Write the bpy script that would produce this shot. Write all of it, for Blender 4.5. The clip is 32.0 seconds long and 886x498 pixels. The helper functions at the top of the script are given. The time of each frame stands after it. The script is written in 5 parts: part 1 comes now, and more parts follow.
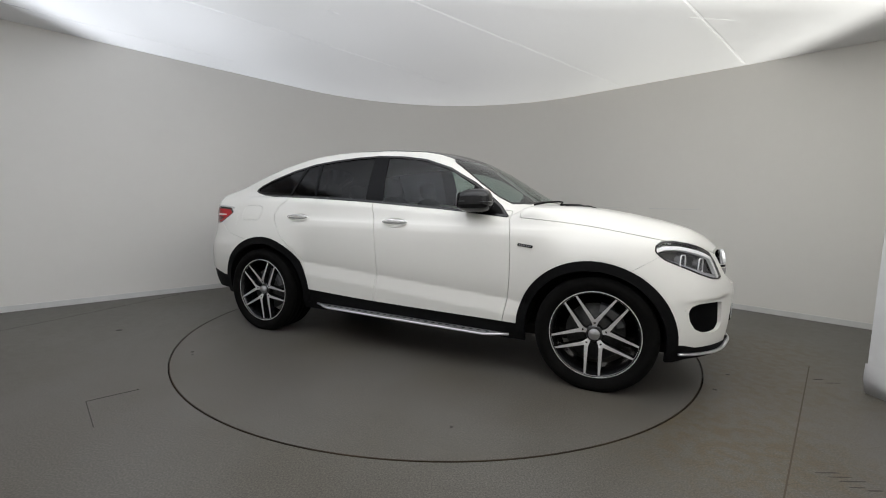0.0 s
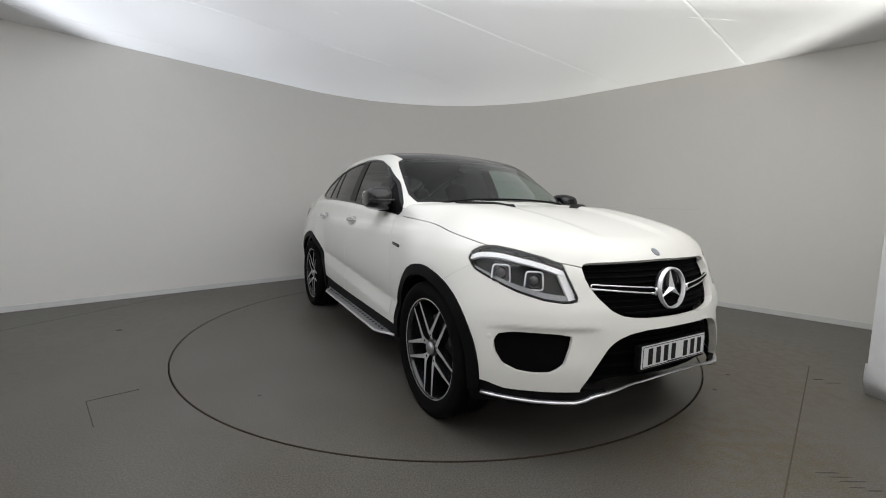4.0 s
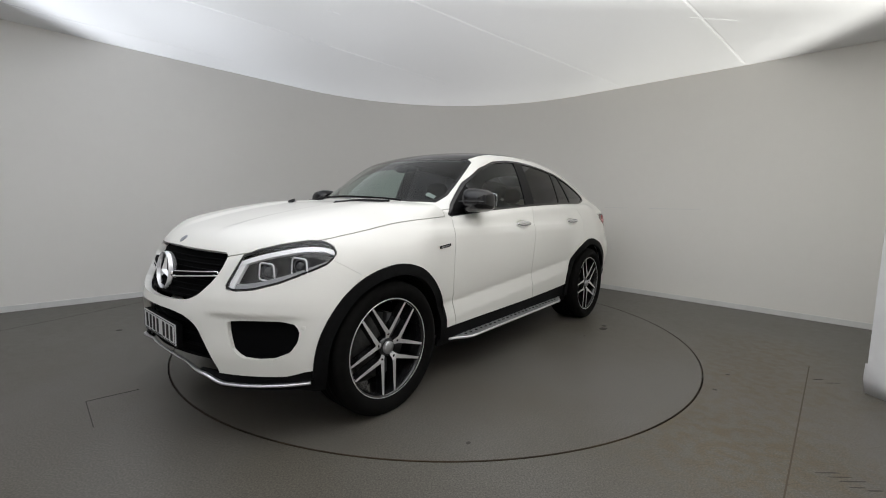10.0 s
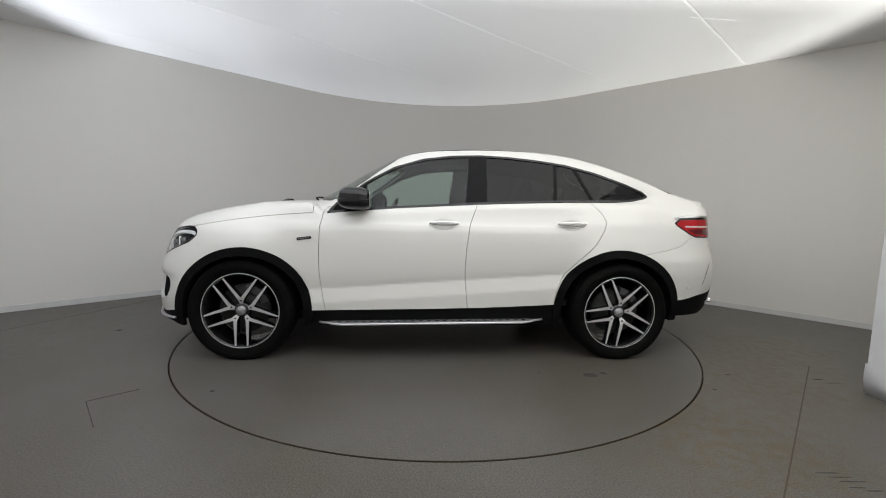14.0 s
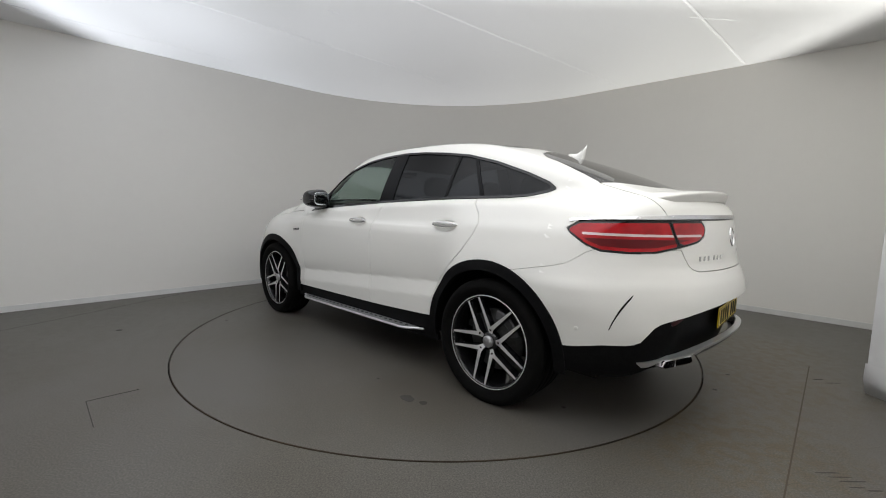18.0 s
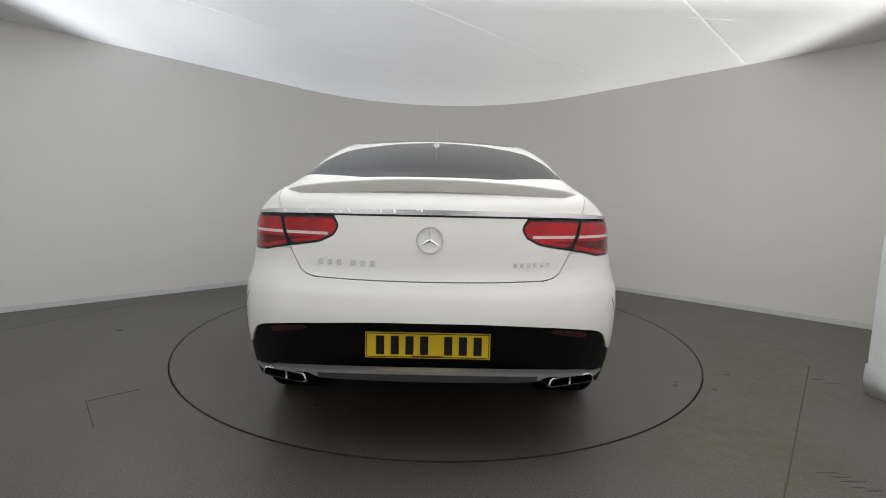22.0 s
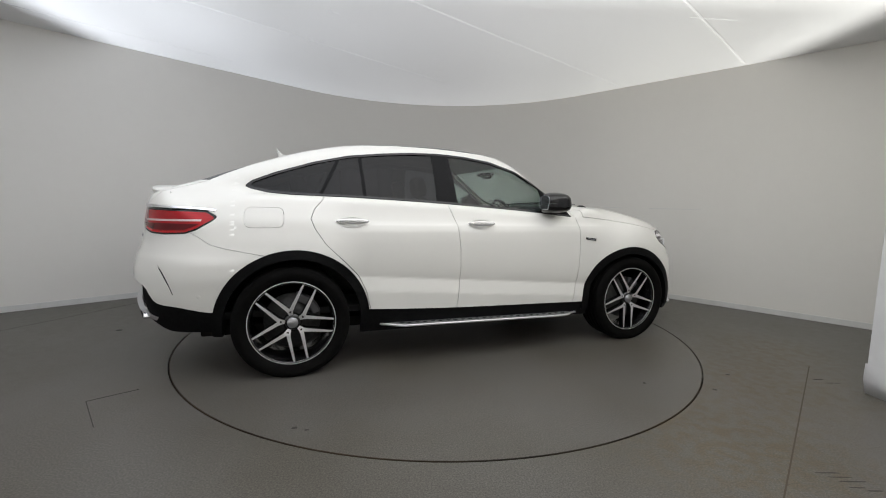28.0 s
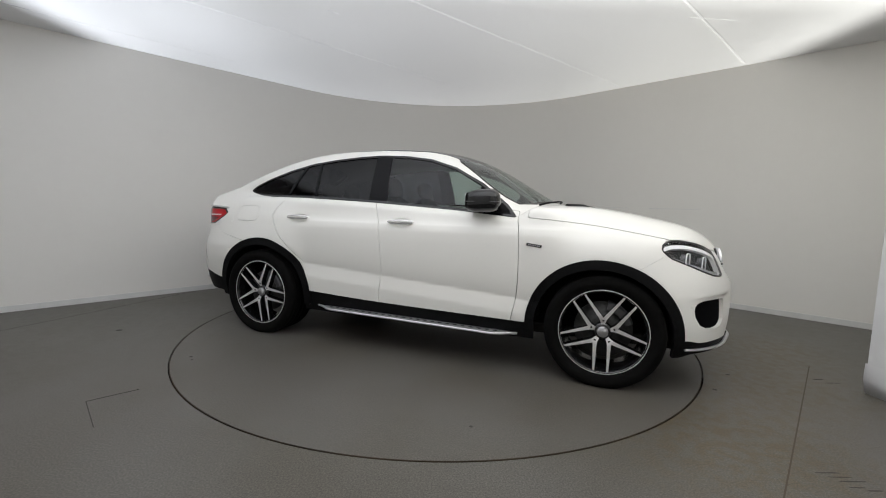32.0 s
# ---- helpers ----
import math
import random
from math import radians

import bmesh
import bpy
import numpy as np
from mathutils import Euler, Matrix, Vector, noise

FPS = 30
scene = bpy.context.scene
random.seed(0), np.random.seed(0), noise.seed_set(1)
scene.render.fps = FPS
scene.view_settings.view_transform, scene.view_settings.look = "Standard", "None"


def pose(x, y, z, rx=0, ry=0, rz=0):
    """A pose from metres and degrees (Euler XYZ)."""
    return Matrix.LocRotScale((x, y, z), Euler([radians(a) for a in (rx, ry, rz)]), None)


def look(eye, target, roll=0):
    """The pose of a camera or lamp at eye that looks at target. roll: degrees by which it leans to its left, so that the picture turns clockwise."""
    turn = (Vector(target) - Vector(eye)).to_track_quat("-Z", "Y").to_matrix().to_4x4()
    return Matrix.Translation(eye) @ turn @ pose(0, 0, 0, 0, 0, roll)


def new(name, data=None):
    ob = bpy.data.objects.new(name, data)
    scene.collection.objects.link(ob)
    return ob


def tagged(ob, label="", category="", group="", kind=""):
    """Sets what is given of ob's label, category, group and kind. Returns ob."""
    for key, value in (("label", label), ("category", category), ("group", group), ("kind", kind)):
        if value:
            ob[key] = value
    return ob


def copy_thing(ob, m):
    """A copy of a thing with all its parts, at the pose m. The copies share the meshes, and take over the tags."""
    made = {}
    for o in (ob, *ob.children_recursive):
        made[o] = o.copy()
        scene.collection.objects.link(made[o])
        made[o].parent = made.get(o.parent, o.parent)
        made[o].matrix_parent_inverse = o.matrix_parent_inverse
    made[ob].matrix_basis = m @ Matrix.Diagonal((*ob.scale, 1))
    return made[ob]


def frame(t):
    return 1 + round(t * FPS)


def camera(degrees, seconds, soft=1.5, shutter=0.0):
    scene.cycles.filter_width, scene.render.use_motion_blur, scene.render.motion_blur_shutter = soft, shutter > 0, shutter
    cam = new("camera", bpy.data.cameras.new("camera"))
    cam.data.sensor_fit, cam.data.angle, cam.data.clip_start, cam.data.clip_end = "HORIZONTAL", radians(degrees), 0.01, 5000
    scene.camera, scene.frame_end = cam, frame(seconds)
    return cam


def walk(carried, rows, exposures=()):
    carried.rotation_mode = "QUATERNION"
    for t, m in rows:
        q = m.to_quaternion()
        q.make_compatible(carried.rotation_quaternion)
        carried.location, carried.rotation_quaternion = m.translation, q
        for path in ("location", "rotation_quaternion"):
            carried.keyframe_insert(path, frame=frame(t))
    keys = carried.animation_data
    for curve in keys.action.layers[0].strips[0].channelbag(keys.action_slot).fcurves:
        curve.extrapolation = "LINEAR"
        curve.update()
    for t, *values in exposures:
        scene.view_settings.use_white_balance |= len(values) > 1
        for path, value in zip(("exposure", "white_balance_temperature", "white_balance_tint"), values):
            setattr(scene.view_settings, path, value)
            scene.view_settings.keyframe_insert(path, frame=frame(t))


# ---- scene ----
CAM_EYE = (0.0, -4.083, 1.180)
cam = camera(94.0, 32.0, soft=1.05)
_yaw, _pitch = radians(-0.48), radians(-5.845)
_ahead = Vector((-math.sin(_yaw) * math.cos(_pitch), math.cos(_yaw) * math.cos(_pitch), math.sin(_pitch)))
CAM_POSE = look(CAM_EYE, Vector(CAM_EYE) + _ahead, 1.206)
walk(cam, [(0.0, CAM_POSE), (32.0, CAM_POSE)], [(0.0, 0.0), (32.0, 0.0)])
# ---- world: a closed booth, so next to nothing comes from outside ----
world = bpy.data.worlds.new("booth_outside")
world.use_nodes = True
world.node_tree.nodes["Background"].inputs["Color"].default_value = (0.6, 0.62, 0.66, 1)
world.node_tree.nodes["Background"].inputs["Strength"].default_value = 0.05
scene.world = world
# fitted glow across the back-lit ceiling cloth, row by row from over the camera to the far corner
GLOW_X = (-4.2, -2.8, -1.4, 0.0, 1.4, 2.8, 4.2)
GLOW_ROWS = (
    # first two rows: unseen glow over the camera, added to light the car's front
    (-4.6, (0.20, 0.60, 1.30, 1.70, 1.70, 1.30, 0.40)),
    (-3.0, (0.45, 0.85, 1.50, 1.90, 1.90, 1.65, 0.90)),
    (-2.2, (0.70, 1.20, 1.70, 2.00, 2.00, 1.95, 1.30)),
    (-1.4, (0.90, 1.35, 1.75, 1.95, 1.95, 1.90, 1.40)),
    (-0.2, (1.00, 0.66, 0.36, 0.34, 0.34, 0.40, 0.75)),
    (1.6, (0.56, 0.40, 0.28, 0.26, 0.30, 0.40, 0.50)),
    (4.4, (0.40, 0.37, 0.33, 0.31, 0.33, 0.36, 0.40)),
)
GLOW_GAIN = 6.5
CEILING_END = -4.6      # where the glowing cloth stops, unseen behind the camera
scene.view_settings.exposure = 0.0
# ---- materials ----
def material(name, color, rough=0.5, metal=0.0, spec=0.5, coat=0.0, coat_rough=0.03):
    m = bpy.data.materials.new(name)
    m.use_nodes = True
    b = m.node_tree.nodes["Principled BSDF"]
    b.inputs["Base Color"].default_value = (*color, 1)
    b.inputs["Roughness"].default_value = rough
    b.inputs["Metallic"].default_value = metal
    b.inputs["Specular IOR Level"].default_value = spec
    b.inputs["Coat Weight"].default_value = coat
    b.inputs["Coat Roughness"].default_value = coat_rough
    return m


def node(m, kind, **values):
    n = m.node_tree.nodes.new(kind)
    for key, value in values.items():
        n.inputs[key].default_value = value
    return n


def link(m, a, out, b, into):
    m.node_tree.links.new(a.outputs[out], b.inputs[into])


def bsdf(m):
    return m.node_tree.nodes["Principled BSDF"]


def ramp(m, stops):
    r = m.node_tree.nodes.new("ShaderNodeValToRGB")
    while len(r.color_ramp.elements) < len(stops):
        r.color_ramp.elements.new(0.5)
    for e, (at, c) in zip(r.color_ramp.elements, stops):
        e.position, e.color = at, (*c, 1)
    return r


def mottled(m, stops, scale, detail=6.0, rough=None, bump=0.0, bump_scale=None, stretch=(1, 1, 1), second=None):
    """Noise at one or two scales over the colour, and a fine relief."""
    co = node(m, "ShaderNodeTexCoord")
    mp = node(m, "ShaderNodeMapping", Scale=stretch)
    link(m, co, "Object", mp, "Vector")
    n1 = node(m, "ShaderNodeTexNoise", Scale=scale, Detail=detail, Roughness=0.6)
    link(m, mp, "Vector", n1, "Vector")
    fac = n1
    r = ramp(m, stops)
    if second:
        n2 = node(m, "ShaderNodeTexNoise", Scale=second, Detail=4.0, Roughness=0.6)
        link(m, mp, "Vector", n2, "Vector")
        mx = node(m, "ShaderNodeMix")
        mx.inputs["Factor"].default_value = 0.45
        link(m, n1, "Fac", mx, "A")
        link(m, n2, "Fac", mx, "B")
        link(m, mx, "Result", r, "Fac")
    else:
        link(m, n1, "Fac", r, "Fac")
    link(m, r, "Color", bsdf(m), "Base Color")
    if bump:
        n3 = node(m, "ShaderNodeTexNoise", Scale=bump_scale or scale * 12, Detail=3.0)
        link(m, mp, "Vector", n3, "Vector")
        b = node(m, "ShaderNodeBump", Strength=bump, Distance=0.002)
        link(m, n3, "Fac", b, "Height")
        link(m, b, "Normal", bsdf(m), "Normal")
    if rough:
        r2 = node(m, "ShaderNodeMapRange")
        r2.inputs["To Min"].default_value, r2.inputs["To Max"].default_value = rough
        link(m, n1, "Fac", r2, "Value")
        link(m, r2, "Result", bsdf(m), "Roughness")
    return m


def calc(m, op, a, b=None):
    """A math node over sockets or numbers."""
    n = m.node_tree.nodes.new("ShaderNodeMath")
    n.operation = op
    for i, v in enumerate((a, b)):
        if v is None:
            continue
        if isinstance(v, (int, float)):
            n.inputs[i].default_value = v
        else:
            m.node_tree.links.new(v, n.inputs[i])
    return n.outputs[0]


def glass(name, tint, gloss=0.03, ior=1.5):
    m = bpy.data.materials.new(name)
    m.use_nodes = True
    t = m.node_tree
    t.nodes.remove(t.nodes["Principled BSDF"])
    clear = node(m, "ShaderNodeBsdfTransparent", Color=(*tint, 1))
    shine = node(m, "ShaderNodeBsdfGlossy", Color=(1, 1, 1, 1), Roughness=gloss)
    facing = node(m, "ShaderNodeLayerWeight", Blend=0.5)
    least = ((ior - 1) / (ior + 1)) ** 2
    gloss_share = calc(m, "ADD", calc(m, "MULTIPLY", calc(m, "POWER", facing.outputs["Facing"], 5.0), 1 - least), least)
    mix = node(m, "ShaderNodeMixShader")
    t.links.new(gloss_share, mix.inputs["Fac"])
    link(m, clear, "BSDF", mix, 1)
    link(m, shine, "BSDF", mix, 2)
    link(m, mix, "Shader", t.nodes["Material Output"], "Surface")
    return m


M_WALL = mottled(material("wall_paint", (0.78, 0.77, 0.74), 0.75, spec=0.2), [(0.25, (0.815, 0.797, 0.763)), (0.75, (0.84, 0.823, 0.79))], 0.9, bump=0.1, bump_scale=180, second=11)
M_SKIRT = mottled(material("skirting_paint", (0.8, 0.8, 0.79), 0.4), [(0.3, (0.66, 0.66, 0.65)), (0.7, (0.74, 0.74, 0.73))], 6)
M_SEAM = material("seam_cloth", (0.86, 0.86, 0.86), 0.8)
M_FLOOR = material("speckled_vinyl", (0.2, 0.195, 0.185), 0.45, spec=0.35)
M_TABLE = material("turntable_vinyl", (0.2, 0.195, 0.185), 0.42, spec=0.35)
M_DARK = material("dark_gap", (0.012, 0.011, 0.010), 0.8, spec=0.1)
M_CEIL = mottled(material("ceiling_fabric", (0.84, 0.84, 0.85), 0.85, spec=0.1), [(0.3, (0.81, 0.81, 0.82)), (0.7, (0.86, 0.86, 0.87))], 0.8, second=7)
M_PAINT = mottled(material("pearl_white_paint", (0.86, 0.845, 0.80), 0.38, spec=0.4, coat=0.55, coat_rough=0.05), [(0.3, (0.735, 0.725, 0.69)), (0.7, (0.755, 0.745, 0.71))], 420, detail=2.0)
M_BLACK = material("gloss_black", (0.006, 0.006, 0.007), 0.14, spec=0.4, coat=0.15)
M_PLASTIC = mottled(material("black_plastic", (0.008, 0.008, 0.009), 0.55, spec=0.08), [(0.3, (0.003, 0.003, 0.0033)), (0.7, (0.006, 0.006, 0.0064))], 40, bump=0.1, bump_scale=600)
M_GLASS = glass("green_tinted_glass", (0.62, 0.72, 0.68), ior=1.42)
M_PRIVACY = glass("dark_privacy_glass", (0.06, 0.06, 0.075), ior=1.36)
M_CHROME = material("chrome", (0.78, 0.78, 0.80), 0.12, metal=1.0)
M_SATIN = material("satin_silver", (0.62, 0.62, 0.64), 0.32, metal=0.9)
M_HANDLE = material("bright_handle", (0.75, 0.75, 0.74), 0.22, metal=0.6)


def fade(m, value, a, b):
    """0 at a, 1 at b, smooth between."""
    n = node(m, "ShaderNodeMapRange")
    n.interpolation_type = "SMOOTHSTEP"
    n.inputs["From Min"].default_value, n.inputs["From Max"].default_value = a, b
    m.node_tree.links.new(value, n.inputs["Value"])
    return n.outputs["Result"]


def floor_look(m, seed, stains=()):
    """Fine speckle, broad scuffs and stains."""
    co = node(m, "ShaderNodeTexCoord")
    mp = node(m, "ShaderNodeMapping", Location=(seed, seed * 0.7, 0))
    link(m, co, "Object", mp, "Vector")
    fine = node(m, "ShaderNodeTexNoise", Scale=120.0, Detail=3.0, Roughness=0.75)
    mid = node(m, "ShaderNodeTexNoise", Scale=14.0, Detail=5.0, Roughness=0.6)
    big = node(m, "ShaderNodeTexNoise", Scale=0.9, Detail=5.0, Roughness=0.55)
    for n in (fine, mid, big):
        link(m, mp, "Vector", n, "Vector")
    speck = ramp(m, [(0.34, (0.060, 0.056, 0.050)), (0.5, (0.098, 0.092, 0.082)), (0.66, (0.146, 0.139, 0.127))])
    link(m, fine, "Fac", speck, "Fac")
    scuff = ramp(m, [(0.28, (0.90, 0.90, 0.90)), (0.5, (0.98, 0.98, 0.98)), (0.75, (1.05, 1.045, 1.03))])
    link(m, mid, "Fac", scuff, "Fac")
    stain = ramp(m, [(0.35, (0.84, 0.81, 0.75)), (0.6, (1, 1, 1))])
    link(m, big, "Fac", stain, "Fac")
    a = node(m, "ShaderNodeMix")
    a.data_type, a.blend_type = "RGBA", "MULTIPLY"
    a.inputs["Factor"].default_value = 1
    link(m, speck, "Color", a, 6)
    link(m, scuff, "Color", a, 7)
    b = node(m, "ShaderNodeMix")
    b.data_type, b.blend_type = "RGBA", "MULTIPLY"
    b.inputs["Factor"].default_value = 1
    link(m, a, 2, b, 6)
    link(m, stain, "Color", b, 7)
    last = b
    for px, py, reach in stains:
        far = node(m, "ShaderNodeVectorMath")
        far.operation = "DISTANCE"
        far.inputs[1].default_value = (px, py, 0)
        link(m, co, "Object", far, 0)
        near = fade(m, far.outputs["Value"], reach, reach * 0.15)
        spread = calc(m, "MULTIPLY", near, fade(m, mid.outputs["Fac"], 0.38, 0.62))
        c = node(m, "ShaderNodeMix")
        c.data_type, c.blend_type = "RGBA", "MULTIPLY"
        c.inputs[7].default_value = (0.93, 0.80, 0.58, 1)
        m.node_tree.links.new(spread, c.inputs["Factor"])
        link(m, last, 2, c, 6)
        last = c
    link(m, last, 2, bsdf(m), "Base Color")
    r = node(m, "ShaderNodeMapRange")
    r.inputs["To Min"].default_value, r.inputs["To Max"].default_value = 0.30, 0.48
    link(m, mid, "Fac", r, "Value")
    link(m, r, "Result", bsdf(m), "Roughness")
    bp = node(m, "ShaderNodeBump", Strength=0.05, Distance=0.001)
    link(m, fine, "Fac", bp, "Height")
    link(m, bp, "Normal", bsdf(m), "Normal")


floor_look(M_FLOOR, 0.0, ((2.3, -1.25, 0.9), (1.55, -2.1, 0.9), (2.9, -0.6, 0.7)))
floor_look(M_TABLE, 3.7)


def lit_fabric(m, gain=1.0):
    """Back-lit ceiling cloth: a fitted grid of glow, cooler on the left and warmer on the right."""
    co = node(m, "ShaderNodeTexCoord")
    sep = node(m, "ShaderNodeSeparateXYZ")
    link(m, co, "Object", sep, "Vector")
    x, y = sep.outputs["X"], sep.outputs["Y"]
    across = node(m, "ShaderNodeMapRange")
    across.inputs["From Min"].default_value, across.inputs["From Max"].default_value = GLOW_X[0], GLOW_X[-1]
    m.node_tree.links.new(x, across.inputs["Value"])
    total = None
    for k, (at, row) in enumerate(GLOW_ROWS):
        # one row's fitted glow across the cloth
        lamps = ramp(m, [((tx - GLOW_X[0]) / (GLOW_X[-1] - GLOW_X[0]), (v / 6.0,) * 3) for tx, v in zip(GLOW_X, row)])
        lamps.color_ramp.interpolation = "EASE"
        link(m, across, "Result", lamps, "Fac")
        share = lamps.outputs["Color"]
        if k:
            share = calc(m, "MULTIPLY", share, fade(m, y, GLOW_ROWS[k - 1][0], at))
        if k < len(GLOW_ROWS) - 1:
            share = calc(m, "MULTIPLY", share, fade(m, y, GLOW_ROWS[k + 1][0], at))
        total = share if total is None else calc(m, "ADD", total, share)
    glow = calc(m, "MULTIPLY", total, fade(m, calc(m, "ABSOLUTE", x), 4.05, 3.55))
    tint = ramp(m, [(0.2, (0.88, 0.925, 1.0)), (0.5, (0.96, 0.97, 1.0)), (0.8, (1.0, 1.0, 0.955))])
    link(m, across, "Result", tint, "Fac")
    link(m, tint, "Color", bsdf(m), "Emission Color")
    m.node_tree.links.new(calc(m, "MULTIPLY", glow, gain * GLOW_GAIN), bsdf(m).inputs["Emission Strength"])


M_SCREEN = glass("windscreen_glass", (0.60, 0.69, 0.66), ior=1.5)
M_REAR_GLASS = glass("dark_rear_glass", (0.10, 0.10, 0.115), ior=2.0)
M_ROOF = material("black_roof_glass", (0.006, 0.006, 0.007), 0.06, spec=0.5)
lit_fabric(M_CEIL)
# extra glow put into the joints so they read lighter than the cloth
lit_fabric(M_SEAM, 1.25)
# shade line beside each joint: darker colour and half the glow
M_SEAM_SHADE = material("seam_shade", (0.45, 0.45, 0.46), 0.8)
lit_fabric(M_SEAM_SHADE, 0.5)
# unseen ceiling behind the camera: its shade is put into a dark colour
M_CEIL_DARK = mottled(material("ceiling_shade_tone", (0.1, 0.1, 0.1), 0.9, spec=0.1), [(0.3, (0.07, 0.07, 0.07)), (0.7, (0.11, 0.11, 0.11))], 3)
M_LENS = glass("clear_lamp_lens", (0.97, 0.97, 0.975), 0.02)
M_LAMP_DARK = material("lamp_housing", (0.018, 0.0183, 0.020), 0.3, spec=0.3)
M_LAMP_SILVER = material("lamp_reflector", (0.90, 0.905, 0.92), 0.3, coat=0.4)
M_LAMP_GREY = material("lamp_bezel", (0.32, 0.325, 0.34), 0.3, metal=0.2)
M_RED = mottled(material("red_lens", (0.45, 0.006, 0.012), 0.2, spec=0.3, coat=0.2), [(0.3, (0.26, 0.003, 0.007)), (0.7, (0.48, 0.006, 0.012))], 7)
M_GRILLE = material("matt_black_grille", (0.003, 0.003, 0.0034), 0.8, spec=0.03)
M_RED_DEEP = material("deep_red_lens", (0.11, 0.002, 0.005), 0.22, spec=0.3, coat=0.1)
M_LAMP_BAR = material("pale_light_guide", (0.66, 0.54, 0.53), 0.25, coat=0.3)
M_TYRE = mottled(material("tyre_rubber", (0.012, 0.012, 0.012), 0.8, spec=0.07), [(0.3, (0.0028, 0.0028, 0.0028)), (0.7, (0.006, 0.0057, 0.0054))], 25, bump=0.15, bump_scale=300)
M_ALLOY = mottled(material("machined_alloy", (0.7, 0.7, 0.71), 0.32, metal=0.7), [(0.3, (0.70, 0.70, 0.71)), (0.7, (0.80, 0.80, 0.81))], 60)
M_RIM_BLACK = material("black_rim_paint", (0.010, 0.010, 0.011), 0.22, coat=0.4)
M_BRAKE = mottled(material("brake_disc", (0.05, 0.05, 0.05), 0.5, metal=0.3), [(0.3, (0.03, 0.03, 0.03)), (0.7, (0.06, 0.06, 0.058))], 50)
M_CALIPER = material("grey_caliper", (0.10, 0.10, 0.105), 0.4, metal=0.5)
M_PLATE_W = material("white_plate", (0.72, 0.73, 0.74), 0.3, coat=0.3)
M_PLATE_Y = material("yellow_plate", (0.66, 0.47, 0.012), 0.3, coat=0.3)
M_INK = material("black_print", (0.010, 0.010, 0.011), 0.6, spec=0.2)
M_SEAT = mottled(material("dark_leather", (0.022, 0.022, 0.023), 0.5, spec=0.35), [(0.3, (0.018, 0.018, 0.019)), (0.7, (0.03, 0.03, 0.031))], 40, bump=0.12, bump_scale=250)
M_DASH = mottled(material("dark_dashboard", (0.018, 0.018, 0.019), 0.6, spec=0.3), [(0.3, (0.015, 0.015, 0.016)), (0.7, (0.024, 0.024, 0.025))], 30, bump=0.1, bump_scale=400)
M_LINER = mottled(material("grey_headliner", (0.20, 0.20, 0.20), 0.9, spec=0.1), [(0.3, (0.18, 0.18, 0.18)), (0.7, (0.23, 0.23, 0.225))], 60)
M_MIRROR = material("mirror_glass", (0.55, 0.58, 0.60), 0.02, metal=1.0)
M_STICKER = material("paper_sticker", (0.75, 0.75, 0.74), 0.6)
M_STUD = material("rubber_stud", (0.012, 0.012, 0.012), 0.7)
M_STEP = mottled(material("brushed_step", (0.30, 0.30, 0.31), 0.4, metal=0.8), [(0.3, (0.40, 0.40, 0.41)), (0.7, (0.5, 0.5, 0.51))], 30)
M_SCUFF = material("rubber_scuff", (0.060, 0.057, 0.052), 0.7, spec=0.2)
M_CUT = material("faint_cut", (0.055, 0.052, 0.048), 0.7, spec=0.2)
M_WELD = material("brown_weld", (0.075, 0.062, 0.045), 0.6, spec=0.2)
M_CLOTH = mottled(material("white_cloth", (0.7, 0.7, 0.71), 0.85, spec=0.1), [(0.3, (0.66, 0.66, 0.67)), (0.7, (0.73, 0.73, 0.74))], 5, bump=0.2, bump_scale=60)
M_STAR = material("bright_badge", (0.80, 0.80, 0.82), 0.22, metal=0.55)
M_PROJECTOR = material("projector_glass", (0.05, 0.052, 0.058), 0.05, spec=0.6, coat=0.6)
M_PILLAR = material("pillar_black", (0.006, 0.006, 0.007), 0.3, spec=0.1)
M_BADGE = material("grey_chrome", (0.46, 0.46, 0.48), 0.3, metal=0.9)
M_REFLECTOR = material("bumper_reflector", (0.045, 0.002, 0.003), 0.35, spec=0.25)
# shaded copy of the satin silver, for the diffuser's downward slope
M_SATIN_SHADE = material("satin_in_shade", (0.11, 0.11, 0.115), 0.4, metal=0.5)
M_CHROME_SOFT = material("soft_chrome", (0.74, 0.74, 0.76), 0.24, metal=1.0)
M_MEDAL = material("grey_medal", (0.22, 0.235, 0.26), 0.35, metal=0.2)
M_EDGE = mottled(material("turntable_edge", (0.03, 0.024, 0.018), 0.7, spec=0.2), [(0.35, (0.016, 0.014, 0.012)), (0.65, (0.075, 0.055, 0.035))], 1.1)
# ---- meshes ----
def mesh_object(name, bm, mat, parent=None, label="", smooth=False):
    me = bpy.data.meshes.new(name)
    bm.to_mesh(me)
    bm.free()
    for m in mat if isinstance(mat, (list, tuple)) else (mat,):
        me.materials.append(m)
    if smooth:
        for f in me.polygons:
            f.use_smooth = True
    ob = new(name, me)
    if parent:
        ob.parent = parent
    if label:
        ob["label"] = label
    return ob


def part(name, bm, mat, parent, label="", smooth=False):
    return mesh_object(name, bm, mat, parent, label, smooth)


def add_box(bm, center, size, m=None):
    made = bmesh.ops.create_cube(bm, size=1.0, matrix=Matrix.Translation(center) @ Matrix.Diagonal((*size, 1)))["verts"]
    if m:
        bmesh.ops.transform(bm, matrix=m, verts=made)
    return made


